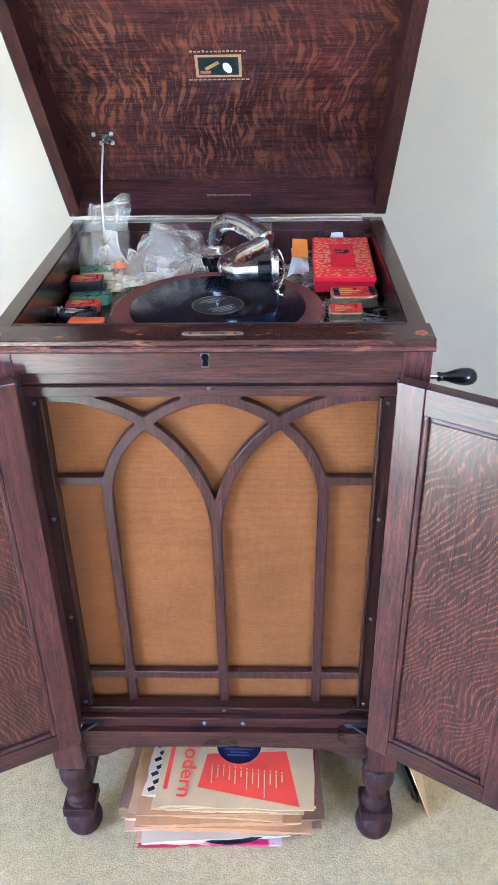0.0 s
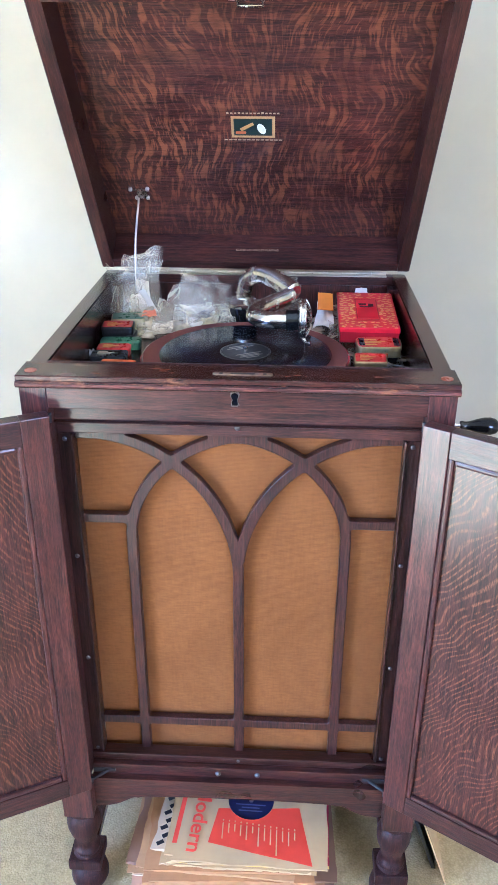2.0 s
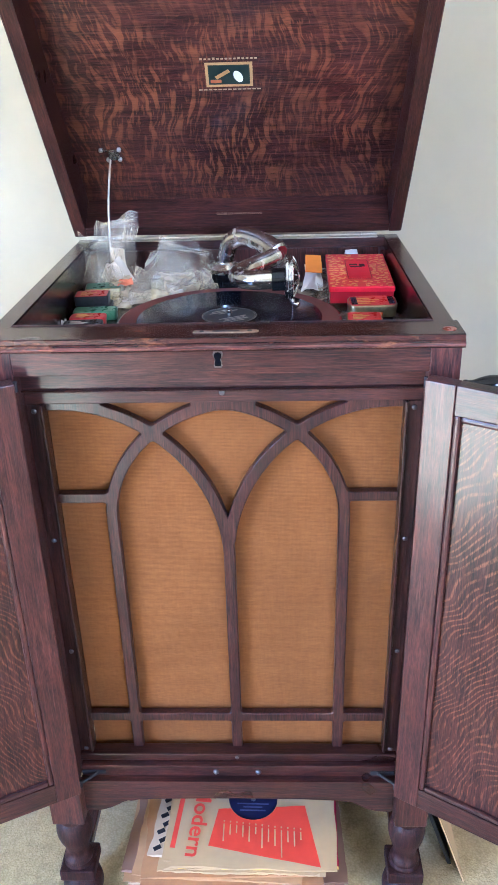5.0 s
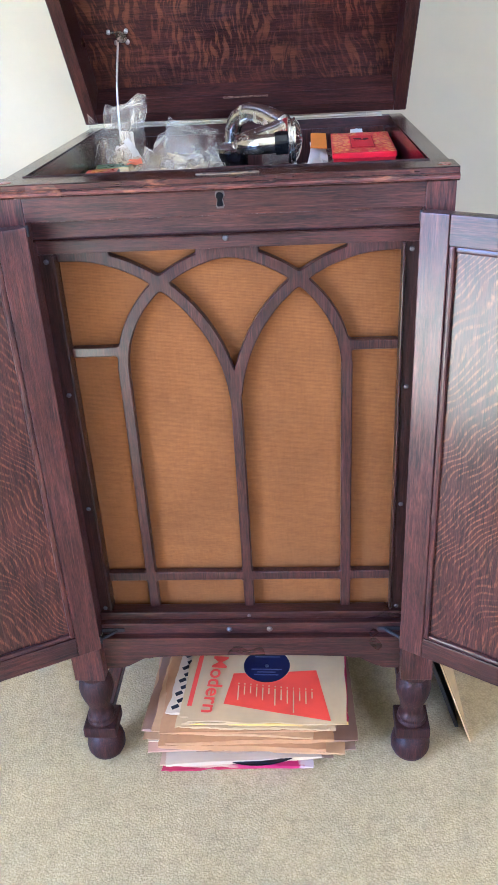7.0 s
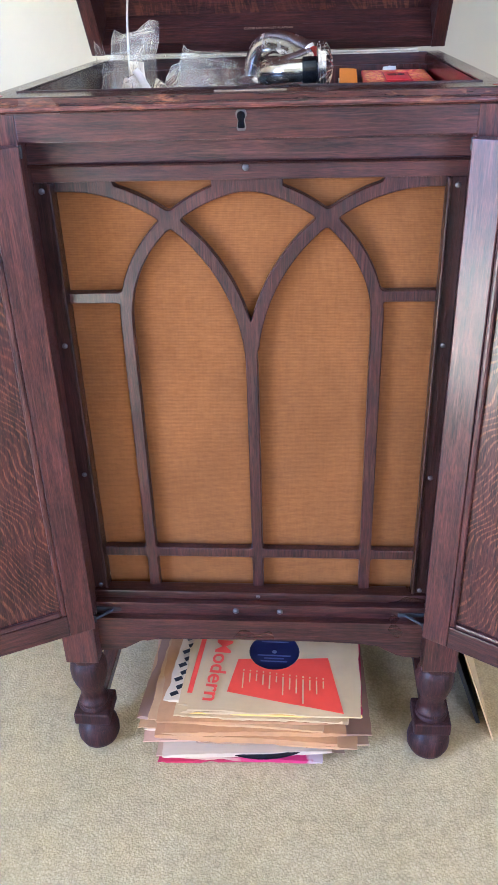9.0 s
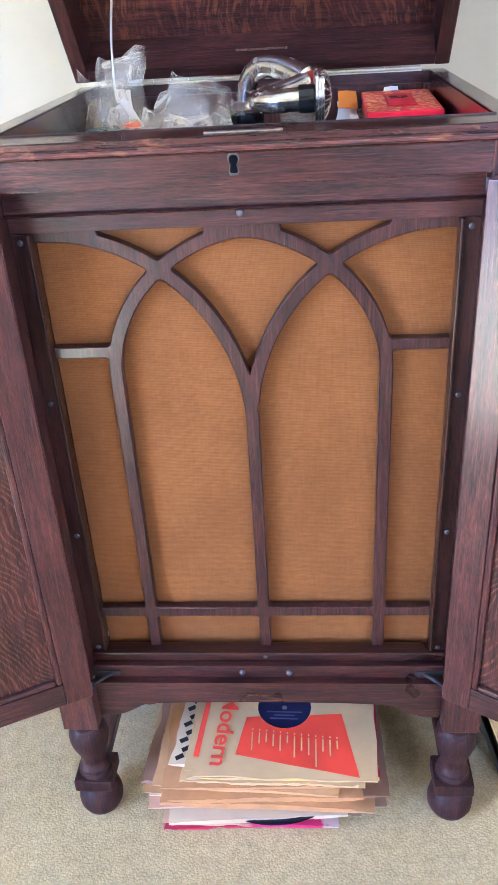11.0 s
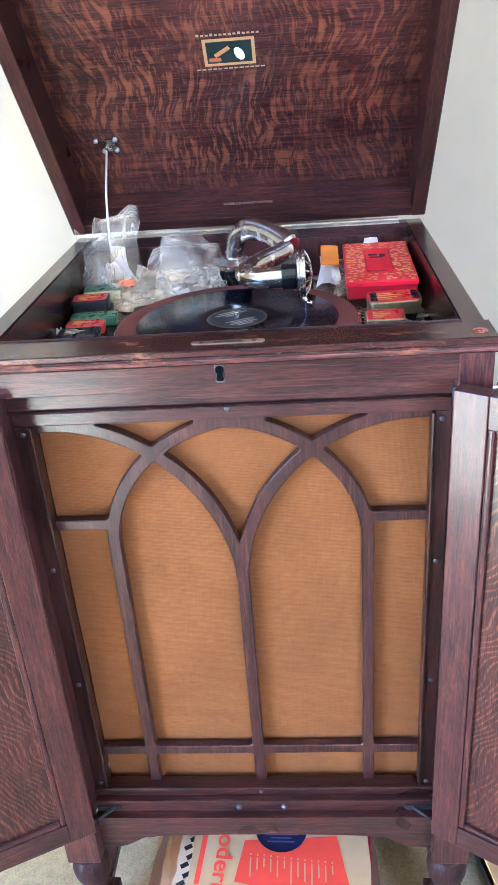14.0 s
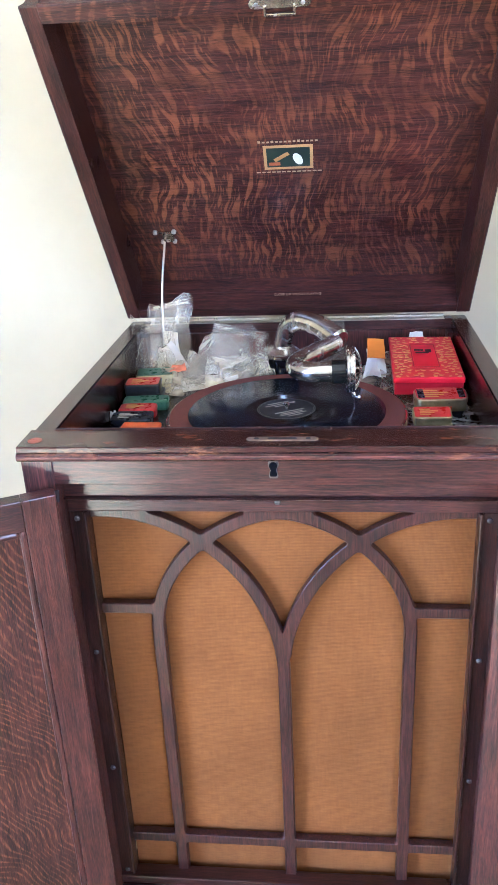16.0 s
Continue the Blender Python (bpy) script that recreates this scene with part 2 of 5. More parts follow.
def carpet_material():
    m, n, l, bsdf = material("cut_pile_carpet")
    vec = mapped(n, l)
    warp = n.new("ShaderNodeMix")
    warp.data_type = "RGBA"
    warp.inputs[0].default_value = 0.0035
    l.new(vec, warp.inputs[6])
    t = n.new("ShaderNodeTexNoise")
    t.inputs["Scale"].default_value = 90
    l.new(vec, t.inputs["Vector"])
    l.new(t.outputs["Color"], warp.inputs[7])
    v = n.new("ShaderNodeTexVoronoi")
    v.inputs["Scale"].default_value = 265
    l.new(warp.outputs[2], v.inputs["Vector"])
    tuft = ramp(n, [(0.15, (1, 1, 1)), (0.75, (0, 0, 0))])
    l.new(v.outputs["Distance"], tuft.inputs[0])
    patch = noise_tex(n, l, vec, 5, 4, 0.6)
    mid = noise_tex(n, l, vec, 60, 4, 0.65)
    r = ramp(n, [(0.15, (0.300, 0.230, 0.108)), (0.5, (0.440, 0.342, 0.165)), (0.85, (0.560, 0.440, 0.225))])
    l.new(math_node(n, l, "ADD", math_node(n, l, "MULTIPLY", tuft.outputs[0], 0.30), math_node(n, l, "MULTIPLY", mid, 0.70)), r.inputs[0])
    p = ramp(n, [(0.3, (0.88, 0.88, 0.86)), (0.7, (1.08, 1.06, 1.04))])
    l.new(patch, p.inputs[0])
    l.new(mixer(n, l, "MULTIPLY", 1.0, r.outputs[0], p.outputs[0]), bsdf.inputs["Base Color"])
    bsdf.inputs["Roughness"].default_value = 1.0
    bsdf.inputs["Specular IOR Level"].default_value = 0.05
    bsdf.inputs["Sheen Weight"].default_value = 0.15
    nap = noise_tex(n, l, vec, 290, 2, 0.6, 0.3)
    height = math_node(n, l, "ADD", math_node(n, l, "MULTIPLY", tuft.outputs[0], 0.35), math_node(n, l, "ADD", math_node(n, l, "MULTIPLY", nap, 1.0), math_node(n, l, "MULTIPLY", mid, 0.4)))
    bumped(n, l, bsdf, height, 0.45, 0.0024)
    return m


CLOTH, CARPET = cloth_material(), carpet_material()
WALL = plain("cream_wall_paint", (0.455, 0.392, 0.268), 0.75, 0, 0.03, 14, 0.03, spec=0.2)
CEILING = plain("white_ceiling_paint", (0.8, 0.79, 0.76), 0.8, 0, 0.02, 14, 0.03, spec=0.2)


# ---------------------------------------------------------------- mesh helpers
def finish(name, bm, mat, smooth=False):
    me = bpy.data.meshes.new(name)
    bm.normal_update()
    bm.to_mesh(me)
    bm.free()
    for mt in mat if isinstance(mat, (list, tuple)) else [mat]:
        me.materials.append(mt)
    if smooth:
        me.polygons.foreach_set("use_smooth", [True] * len(me.polygons))
        me.set_sharp_from_angle(angle=radians(38))
    return new(name, me)


def part(name, bm, mat, parent, label="", m=None, smooth=False):
    ob = finish(name, bm, mat, smooth)
    ob.parent = parent
    if m is not None:
        ob.matrix_basis = m
    return tagged(ob, label)


def thing(name, label, category, group="", m=None, kind=""):
    ob = new(name)
    ob.empty_display_size = 0.05
    if m is not None:
        ob.matrix_basis = m
    return tagged(ob, label, category, group, kind)


def box(x0, x1, y0, y1, z0, z1, bevel=0.0, bm=None, seg=2):
    """A box between those limits, its edges rounded by bevel."""
    bm2 = bmesh.new()
    bmesh.ops.create_cube(bm2, size=1.0, matrix=Matrix.LocRotScale(((x0 + x1) / 2, (y0 + y1) / 2, (z0 + z1) / 2), None, (x1 - x0, y1 - y0, z1 - z0)))
    if bevel:
        bmesh.ops.bevel(bm2, geom=bm2.edges[:], offset=bevel, segments=seg, affect="EDGES", profile=0.6)
    if bm is None:
        return bm2
    me = bpy.data.meshes.new("t")
    bm2.to_mesh(me)
    bm2.free()
    bm.from_mesh(me)
    bpy.data.meshes.remove(me)
    return bm


def lathe(profile, n=40, m=None):
    """A solid of revolution about z from (radius, height) pairs, closed at both ends."""
    bm = bmesh.new()
    rings = []
    for r, z in profile:
        rings.append([bm.verts.new((max(r, 1e-5) * math.cos(2 * math.pi * i / n), max(r, 1e-5) * math.sin(2 * math.pi * i / n), z)) for i in range(n)])
    for a, b in zip(rings, rings[1:]):
        for i in range(n):
            bm.faces.new((a[i], a[(i + 1) % n], b[(i + 1) % n], b[i]))
    bm.faces.new(rings[0][::-1])
    bm.faces.new(rings[-1])
    if m is not None:
        bm.transform(m)
    return bm


def spline(points, steps=12):
    """Catmull-Rom through the points."""
    p = [Vector(q) for q in points]
    p = [p[0] * 2 - p[1], *p, p[-1] * 2 - p[-2]]
    out = []
    for i in range(1, len(p) - 2):
        for s in range(steps):
            t = s / steps
            out.append(0.5 * (2 * p[i] + (p[i + 1] - p[i - 1]) * t + (2 * p[i - 1] - 5 * p[i] + 4 * p[i + 1] - p[i + 2]) * t * t
                              + (3 * p[i] - p[i - 1] - 3 * p[i + 1] + p[i + 2]) * t ** 3))
    return [*out, p[-2]]


def tube(points, radius, n=20, bm=None, caps=True):
    """A tube along the points; radius a number or one for each point."""
    bm = bm or bmesh.new()
    pts = [Vector(q) for q in points]
    rad = radius if isinstance(radius, (list, tuple)) else [radius] * len(pts)
    up, rings = None, []
    for i, q in enumerate(pts):
        d = (pts[min(i + 1, len(pts) - 1)] - pts[max(i - 1, 0)]).normalized()
        side = d.orthogonal().normalized() if up is None else (up - d * up.dot(d)).normalized()
        up = side
        other = d.cross(side)
        rings.append([bm.verts.new(q + rad[i] * (math.cos(2 * math.pi * k / n) * side + math.sin(2 * math.pi * k / n) * other)) for k in range(n)])
    for a, b in zip(rings, rings[1:]):
        for k in range(n):
            bm.faces.new((a[k], a[(k + 1) % n], b[(k + 1) % n], b[k]))
    if caps:
        bm.faces.new(rings[0][::-1])
        bm.faces.new(rings[-1])
    return bm


def extruded(outline, y0, y1, bevel=0.0):
    """A plate: the outline in x and z, between y0 (front) and y1."""
    bm = bmesh.new()
    a = [bm.verts.new((x, y0, z)) for x, z in outline]
    b = [bm.verts.new((x, y1, z)) for x, z in outline]
    k = len(outline)
    bm.faces.new(a), bm.faces.new(b[::-1])
    for i in range(k):
        bm.faces.new((a[i], b[i], b[(i + 1) % k], a[(i + 1) % k]))
    bmesh.ops.recalc_face_normals(bm, faces=bm.faces[:])
    if bevel:
        edges = [e for e in bm.edges if abs(e.verts[0].co.y - y0) < 1e-6 and abs(e.verts[1].co.y - y0) < 1e-6]
        bmesh.ops.bevel(bm, geom=edges, offset=bevel, segments=2, affect="EDGES")
    return bm


def moulding(profile, x0, x1, bm=None):
    """A length of moulding along x with the profile in (y, z)."""
    bm = bm or bmesh.new()
    a = [bm.verts.new((x0, y, z)) for y, z in profile]
    b = [bm.verts.new((x1, y, z)) for y, z in profile]
    k = len(profile)
    bm.faces.new(a), bm.faces.new(b[::-1])
    for i in range(k):
        bm.faces.new((a[i], b[i], b[(i + 1) % k], a[(i + 1) % k]))
    bmesh.ops.recalc_face_normals(bm, faces=bm.faces[:])
    return bm


def lettering(text, size, mat, parent, m, name="lettering", depth=0.0003, label="", bold=0.0):
    """Raised letters lying in the local xy plane at m."""
    cu = bpy.data.curves.new("t", "FONT")
    cu.body, cu.size, cu.extrude, cu.align_x, cu.align_y = text, size, depth, "CENTER", "CENTER"
    cu.offset = bold
    tmp = bpy.data.objects.new("t", cu)
    scene.collection.objects.link(tmp)
    me = bpy.data.meshes.new_from_object(tmp.evaluated_get(bpy.context.evaluated_depsgraph_get()))
    bpy.data.objects.remove(tmp)
    me.name = name
    me.materials.clear()
    me.materials.append(mat)
    ob = new(name, me)
    ob.parent, ob.matrix_basis = parent, m
    return tagged(ob, label)


def sheet(w, h, nx, ny, shape):
    """A thin sheet w by h about the origin; shape(u, v) with u, v in 0..1 gives each vertex's place."""
    bm = bmesh.new()
    g = [[bm.verts.new(shape(i / nx, j / ny)) for i in range(nx + 1)] for j in range(ny + 1)]
    for j in range(ny):
        for i in range(nx):
            bm.faces.new((g[j][i], g[j][i + 1], g[j + 1][i + 1], g[j + 1][i]))
    return bm


# ---------------------------------------------------------------- the room
def structure(name, bm, mat, label, category):
    return tagged(finish(name, bm, mat), label, category, kind="structure")


structure("floor", box(WEST - 0.1, EAST + 0.1, SOUTH - 0.1, NORTH + 0.1, -0.05, 0.0), CARPET, "beige cut-pile carpet covering the whole floor", "carpet")
structure("ceiling", box(WEST - 0.1, EAST + 0.1, SOUTH - 0.1, NORTH + 0.1, CEIL, CEIL + 0.1), CEILING, "plain white painted ceiling", "ceiling")
structure("wall_north", box(WEST - 0.1, EAST + 0.1, NORTH, NORTH + 0.1, 0.0, CEIL), WALL, "plain cream painted wall behind the gramophone", "wall")
structure("wall_east", box(EAST, EAST + 0.1, SOUTH, NORTH, 0.0, CEIL), WALL, "plain cream painted wall", "wall")
bm = box(WEST - 0.1, WEST, SOUTH, WIN_Y0, 0.0, CEIL)
box(WEST - 0.1, WEST, WIN_Y1, NORTH, 0.0, CEIL, bm=bm)
box(WEST - 0.1, WEST, WIN_Y0, WIN_Y1, 0.0, WIN_Z0, bm=bm)
box(WEST - 0.1, WEST, WIN_Y0, WIN_Y1, WIN_Z1, CEIL, bm=bm)
structure("wall_west", bm, WALL, "plain cream painted wall with a tall glazed opening", "wall")
bm = box(WEST - 0.1, FILL_X0, SOUTH - 0.1, SOUTH, 0.0, CEIL)
box(FILL_X1, EAST + 0.1, SOUTH - 0.1, SOUTH, 0.0, CEIL, bm=bm)
box(FILL_X0, FILL_X1, SOUTH - 0.1, SOUTH, 0.0, FILL_Z0, bm=bm)
box(FILL_X0, FILL_X1, SOUTH - 0.1, SOUTH, WIN_Z1, CEIL, bm=bm)
structure("wall_south", bm, WALL, "plain cream painted wall with an unseen, added window opening", "wall")

# ---------------------------------------------------------------- the gramophone
cabinet = thing("gramophone_cabinet", "dark-stained oak gramophone cabinet on the carpet, lid and both doors open", "gramophone")
FRONT, TOP, BACK = -0.034, 0.907, 0.470

# corner posts, running down to the leg blocks
for sx in (-1, 1):
    for y0, y1 in ((FRONT, FRONT + 0.036), (BACK - 0.045, BACK - 0.009)):
        a, b = sorted((sx * 0.2275, sx * 0.2605))
        part("post", box(a, b, y0, y1, 0.2410, 0.892, 0.0012), OAK_Z, cabinet)
        a, b = sorted((sx * 0.2235, sx * 0.2700))
        part("leg_block", box(a, b, -0.0555 if y0 < 0.1 else y0 - 0.006, y1 - 0.028 if y0 < 0.1 else y1, 0.176, 0.2405, 0.0015), OAK_Z, cabinet)
    a, b = sorted((sx * 0.236, sx * 0.2545))
    part("side_panel", box(a, b, FRONT + 0.036, BACK - 0.045, 0.215, 0.892, 0.001), oak("oak_side_figured", "z", 0.6, 500, (20, 0, 90), 10.0) if sx < 0 else bpy.data.materials["oak_side_figured"], cabinet)
part("back_panel", box(-0.2275, 0.2275, BACK - 0.022, BACK - 0.012, 0.215, 0.892, 0.001), OAK_Z, cabinet)
part("bottom_board", box(-0.226, 0.226, 0.012, BACK - 0.024, 0.222, 0.236, 0.001), OAK_Y, cabinet)

# front rails
part("front_rail", box(-0.2275, 0.2275, FRONT, FRONT + 0.02, 0.8645, 0.8925, 0.0012), OAK_RAIL, cabinet)
part("stop_rail", box(-0.2275, 0.2275, -0.013, 0.006, 0.8405, 0.8640, 0.0008), OAK_X, cabinet)
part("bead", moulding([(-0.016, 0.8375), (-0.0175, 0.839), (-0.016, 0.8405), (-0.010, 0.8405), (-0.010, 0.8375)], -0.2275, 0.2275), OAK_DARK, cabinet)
part("bottom_rail", box(-0.2255, 0.2255, -0.0240, -0.006, 0.2400, 0.2605, 0.0012), OAK_RAIL, cabinet)


def apron_line():
    pts = [(-0.2255, 0.2415), (-0.2255, 0.181)]
    half = [(-0.200, 0.183), (-0.188, 0.187), (-0.176, 0.194), (-0.166, 0.2005), (-0.160, 0.2025), (-0.156, 0.2015), (-0.145, 0.2045), (-0.10, 0.2065), (-0.05, 0.2075)]
    pts += half + [(0.0, 0.2078)] + [(-x, z) for x, z in half[::-1]]
    return pts + [(0.2255, 0.181), (0.2255, 0.2415)]


part("apron", extruded(apron_line(), FRONT - 0.001, FRONT + 0.019), OAK_RAIL, cabinet)


def screw(parent, x, y, z, r=0.0032, mat=DULL, axis="-y", name="screw"):
    """A slotted, domed screw head that looks along -y."""
    bm = lathe([(r, 0), (r, r * 0.25), (r * 0.8, r * 0.5), (r * 0.45, r * 0.62)], 18)
    box(-r * 0.85, r * 0.85, -r * 0.1, r * 0.1, r * 0.5, r * 0.66, bm=bm)
    return part(name, bm, mat, parent, m=Matrix.Translation((x, y, z)) @ pose(0, 0, 0, 90) @ pose(0, 0, 0, 0, 0, random.uniform(0, 180)), smooth=True)


# the grille: a screwed frame, a cloth behind and a fretted tracery before it
GT, GB, GW = 0.8205, 0.2665, 0.2075
part("grille_frame", box(-0.2275, 0.2275, -0.009, 0.006, GT, 0.8373, 0.0012), OAK_X, cabinet)
part("grille_frame", box(-0.2273, 0.2273, -0.0150, 0.006, 0.2608, GB + 0.0080, 0.0024), oak("oak_grille_foot", "x", tone=0.7, gloss=0.28), cabinet)
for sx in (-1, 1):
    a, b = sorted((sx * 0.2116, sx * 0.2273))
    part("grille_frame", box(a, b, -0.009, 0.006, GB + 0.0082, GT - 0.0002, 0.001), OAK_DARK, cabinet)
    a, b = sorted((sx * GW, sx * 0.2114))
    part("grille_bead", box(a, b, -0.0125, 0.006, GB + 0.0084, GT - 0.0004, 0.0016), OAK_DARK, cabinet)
    for z in (0.8118, 0.635, 0.458, 0.2795):
        screw(cabinet, sx * 0.2185, -0.009, z)
screw(cabinet, 0.0, -0.009, 0.833, 0.0036)
screw(cabinet, 0.0, -0.0150, 0.2680, 0.0028)
for x in (-0.0305, 0.030):
    part("ball_catch", lathe([(0.0042, 0), (0.0042, 0.0012), (0.003, 0.003), (0.001, 0.0042)], 18, pose(x, -0.0240, 0.2500, 90)), DULL, cabinet, smooth=True)

cloth = sheet(1, 1, 40, 48, lambda u, v: ((u - 0.5) * 2 * 0.210, 0.0150 + 0.0010 * noise.noise((u * 3, v * 4, 0)), 0.262 + v * (0.825 - 0.262)))
part("grille_cloth", cloth, CLOTH, cabinet, "golden-brown woven grille cloth", smooth=True)

H = 0.0071


def arc(cx, cz, a, b, t0, t1, n=40, flip=1):
    return [(flip * (cx + a * math.cos(radians(t0 + (t1 - t0) * i / n))), cz + b * math.sin(radians(t0 + (t1 - t0) * i / n))) for i in range(n + 1)]


def fretwork(bars, x0, x1, z0, z1, step, fillet, y0, y1, chamfer):
    """A board sawn to the union of bars (line, half width), its inner corners filleted and its edges eased."""
    nx, nz = int(round((x1 - x0) / step)), int(round((z1 - z0) / step))
    X, Z = np.meshgrid(np.linspace(x0, x1, nx + 1), np.linspace(z0, z1, nz + 1), indexing="ij")
    field = np.full(X.shape, 1.0)
    for line, half in bars:
        d = np.full(X.shape, 1.0)
        for (ax_, az), (bx_, bz) in zip(line, line[1:]):
            vx, vz = bx_ - ax_, bz - az
            t = np.clip(((X - ax_) * vx + (Z - az) * vz) / (vx * vx + vz * vz), 0, 1)
            d = np.minimum(d, np.hypot(X - ax_ - t * vx, Z - az - t * vz))
        d -= half
        h = np.clip(0.5 + 0.5 * (d - field) / fillet, 0, 1)
        field = d * (1 - h) + field * h - fillet * h * (1 - h)
    f = field + chamfer
    gx, gz = np.gradient(field, step)
    bm = bmesh.new()
    cache = {}

    def corner(i, k):
        key = (i, k)
        if key not in cache:
            cache[key] = (bm.verts.new((X[i, k], y0, Z[i, k])), None)
        return cache[key][0]

    def cut(i, k, i2, k2):
        key = (min((i, k), (i2, k2)), max((i, k), (i2, k2)))
        if key not in cache:
            (a, b), (c, d2) = key
            t = f[a, b] / (f[a, b] - f[c, d2])
            x, z = X[a, b] + t * (X[c, d2] - X[a, b]), Z[a, b] + t * (Z[c, d2] - Z[a, b])
            g = Vector((gx[a, b] * (1 - t) + gx[c, d2] * t, gz[a, b] * (1 - t) + gz[c, d2] * t))
            g = g.normalized() if g.length > 1e-6 else g
            ex, ez = x + g.x * chamfer, z + g.y * chamfer
            cache[key] = (bm.verts.new((x, y0, z)), (bm.verts.new((ex, y0 + chamfer, ez)), bm.verts.new((ex, y1, ez))))
        return cache[key][0]

    rim = []
    for i in range(nx):
        for k in range(nz):
            ring = [(i, k), (i + 1, k), (i + 1, k + 1), (i, k + 1)]
            ins = [f[q] < 0 for q in ring]
            if not any(ins):
                continue
            face, edge = [], []
            for a in range(4):
                p, q = ring[a], ring[(a + 1) % 4]
                if ins[a]:
                    face.append(corner(*p))
                if ins[a] != ins[(a + 1) % 4]:
                    face.append(cut(*p, *q))
                    edge.append((min(p, q), max(p, q), ins[a]))
            bm.faces.new(face)
            if len(edge) == 2:
                first, second = (edge[0], edge[1]) if edge[0][2] else (edge[1], edge[0])
                rim.append((cache[first[:2]], cache[second[:2]]))
    for (v, (a1, a2)), (w, (b1, b2)) in rim:
        bm.faces.new((v, a1, b1, w))
        bm.faces.new((a1, a2, b2, b1))
    bmesh.ops.recalc_face_normals(bm, faces=bm.faces[:])
    return bm


OAK_TR = oak("oak_tracery", "z", tone=0.9, gloss=0.36)
fret = []
for fl in (1, -1):
    fret.append(([(fl * -0.144, GB)] + arc(0.030, 0.660, 0.174, 0.1575, 180, 90, flip=fl), H))      # outer arches and posts
    fret.append((([(0, GB)] if fl > 0 else []) + arc(-0.200, 0.600, 0.2000, 0.2165, 0 if fl > 0 else 8, 92, 50, flip=fl), H))        # inner arches and post
    fret.append(([(fl * -0.144, 0.690), (fl * -0.212, 0.690)], 0.0064))
    fret.append(([(fl * -0.150, 0.8180), (fl * -0.212, 0.8180)], 0.0062))
fret += [([(-0.030, 0.8180), (0.030, 0.8180)], 0.0060), ([(-0.212, 0.3305), (0.212, 0.3305)], H)]
part("tracery", fretwork(fret, -0.2072, 0.2072, GB - 0.004, GT, 0.0016, 0.006, -0.0006, 0.0105, 0.0011), OAK_TR, cabinet, "fretted oak tracery of pointed arches")

# the key escutcheon
def keyhole_line(k):
    """The outline of a keyhole: a round head on a flared foot, k times its size."""
    head = [(0.0046 * math.cos(radians(a)), 0.0040 + 0.0046 * math.sin(radians(a))) for a in range(-40, 221, 20)]
    foot = [(-0.0028, -0.0005), (-0.0040, -0.0065), (-0.0030, -0.0085), (0.0030, -0.0085), (0.0040, -0.0065), (0.0028, -0.0005)]
    return [(x * k, z * k + 0.0002 * (k - 1)) for x, z in head + foot]


esc = part("lock_escutcheon", extruded(keyhole_line(1.20), -0.0016, 0.0, 0.0006), plain("tarnished_key_rim", (0.085, 0.08, 0.08), 0.4, 0.9, 0.3, 200, 0.05), cabinet, "worn keyhole rim", pose(-0.001, FRONT, 0.8825))
part("keyhole", extruded(keyhole_line(0.92), -0.0019, -0.0010), plain("dark_void", (0.004, 0.004, 0.005), 0.9, spec=0.0), esc)

# turned legs
LEG = [(0.0185, 0.177), (0.0215, 0.1755), (0.022, 0.172), (0.0205, 0.168), (0.0225, 0.165), (0.0255, 0.158), (0.0268, 0.148), (0.0262, 0.138), (0.0235, 0.127), (0.0195, 0.116),
       (0.0168, 0.106), (0.0163, 0.099), (0.0180, 0.094), (0.0205, 0.0905), (0.0215, 0.087), (0.0208, 0.083), (0.0228, 0.0795), (0.0228, 0.077)][::-1]
BALL = [(0.010, 0.0), (0.019, 0.0015), (0.0262, 0.0075), (0.0302, 0.017), (0.0308, 0.027), (0.0285, 0.039), (0.023, 0.047), (0.020, 0.052), (0.0195, 0.058)]
for sx in (-1, 1):
    for y in (-0.0335, BACK - 0.032):
        leg = part("leg", lathe(LEG, 44), OAK_LEG, cabinet, "turned baluster leg", pose(sx * 0.2465, y, 0), smooth=True)
        pl = box(-0.0262, 0.0262, -0.0262, 0.0262, 0.0565, 0.0772, 0.003)
        part("leg_collar", pl, OAK_LEG, leg)
        part("ball_foot", lathe(BALL, 44), OAK_LEG, leg, smooth=True)
    part("stretcher", box(sx * 0.2465 - 0.012, sx * 0.2465 + 0.012, -0.0070, BACK - 0.0585, 0.058, 0.0745, 0.002), OAK_Y, cabinet)

# the top: a frame round the well, with a moulded edge
EDGE = [(0.0, 0.0), (-0.0035, 0.001), (-0.0055, 0.0035), (-0.0055, 0.0065), (-0.0035, 0.009), (-0.0015, 0.0095), (-0.0015, 0.0145), (0.0, 0.0155), (0.02, 0.0155), (0.02, 0.0)]
ZT = TOP - 0.0155
top_f = moulding([(FRONT - 0.0005 + y, ZT + z) for y, z in EDGE[:8]] + [(0.012, TOP), (0.012, ZT)], -0.2625, 0.2625)
part("top_rail", top_f, oak("oak_top_rail", "x", gloss=0.20, worn=0.75), cabinet, "worn front rail of the top")
part("edge_bead", tube([(-0.2622, FRONT - 0.0046, ZT + 0.0050), (0.2622, FRONT - 0.0046, ZT + 0.0050)], 0.0024, 10), oak("oak_worn_edge", "x", gloss=0.3, worn=0.9, tone=2.4), cabinet, "worn bead of the top")
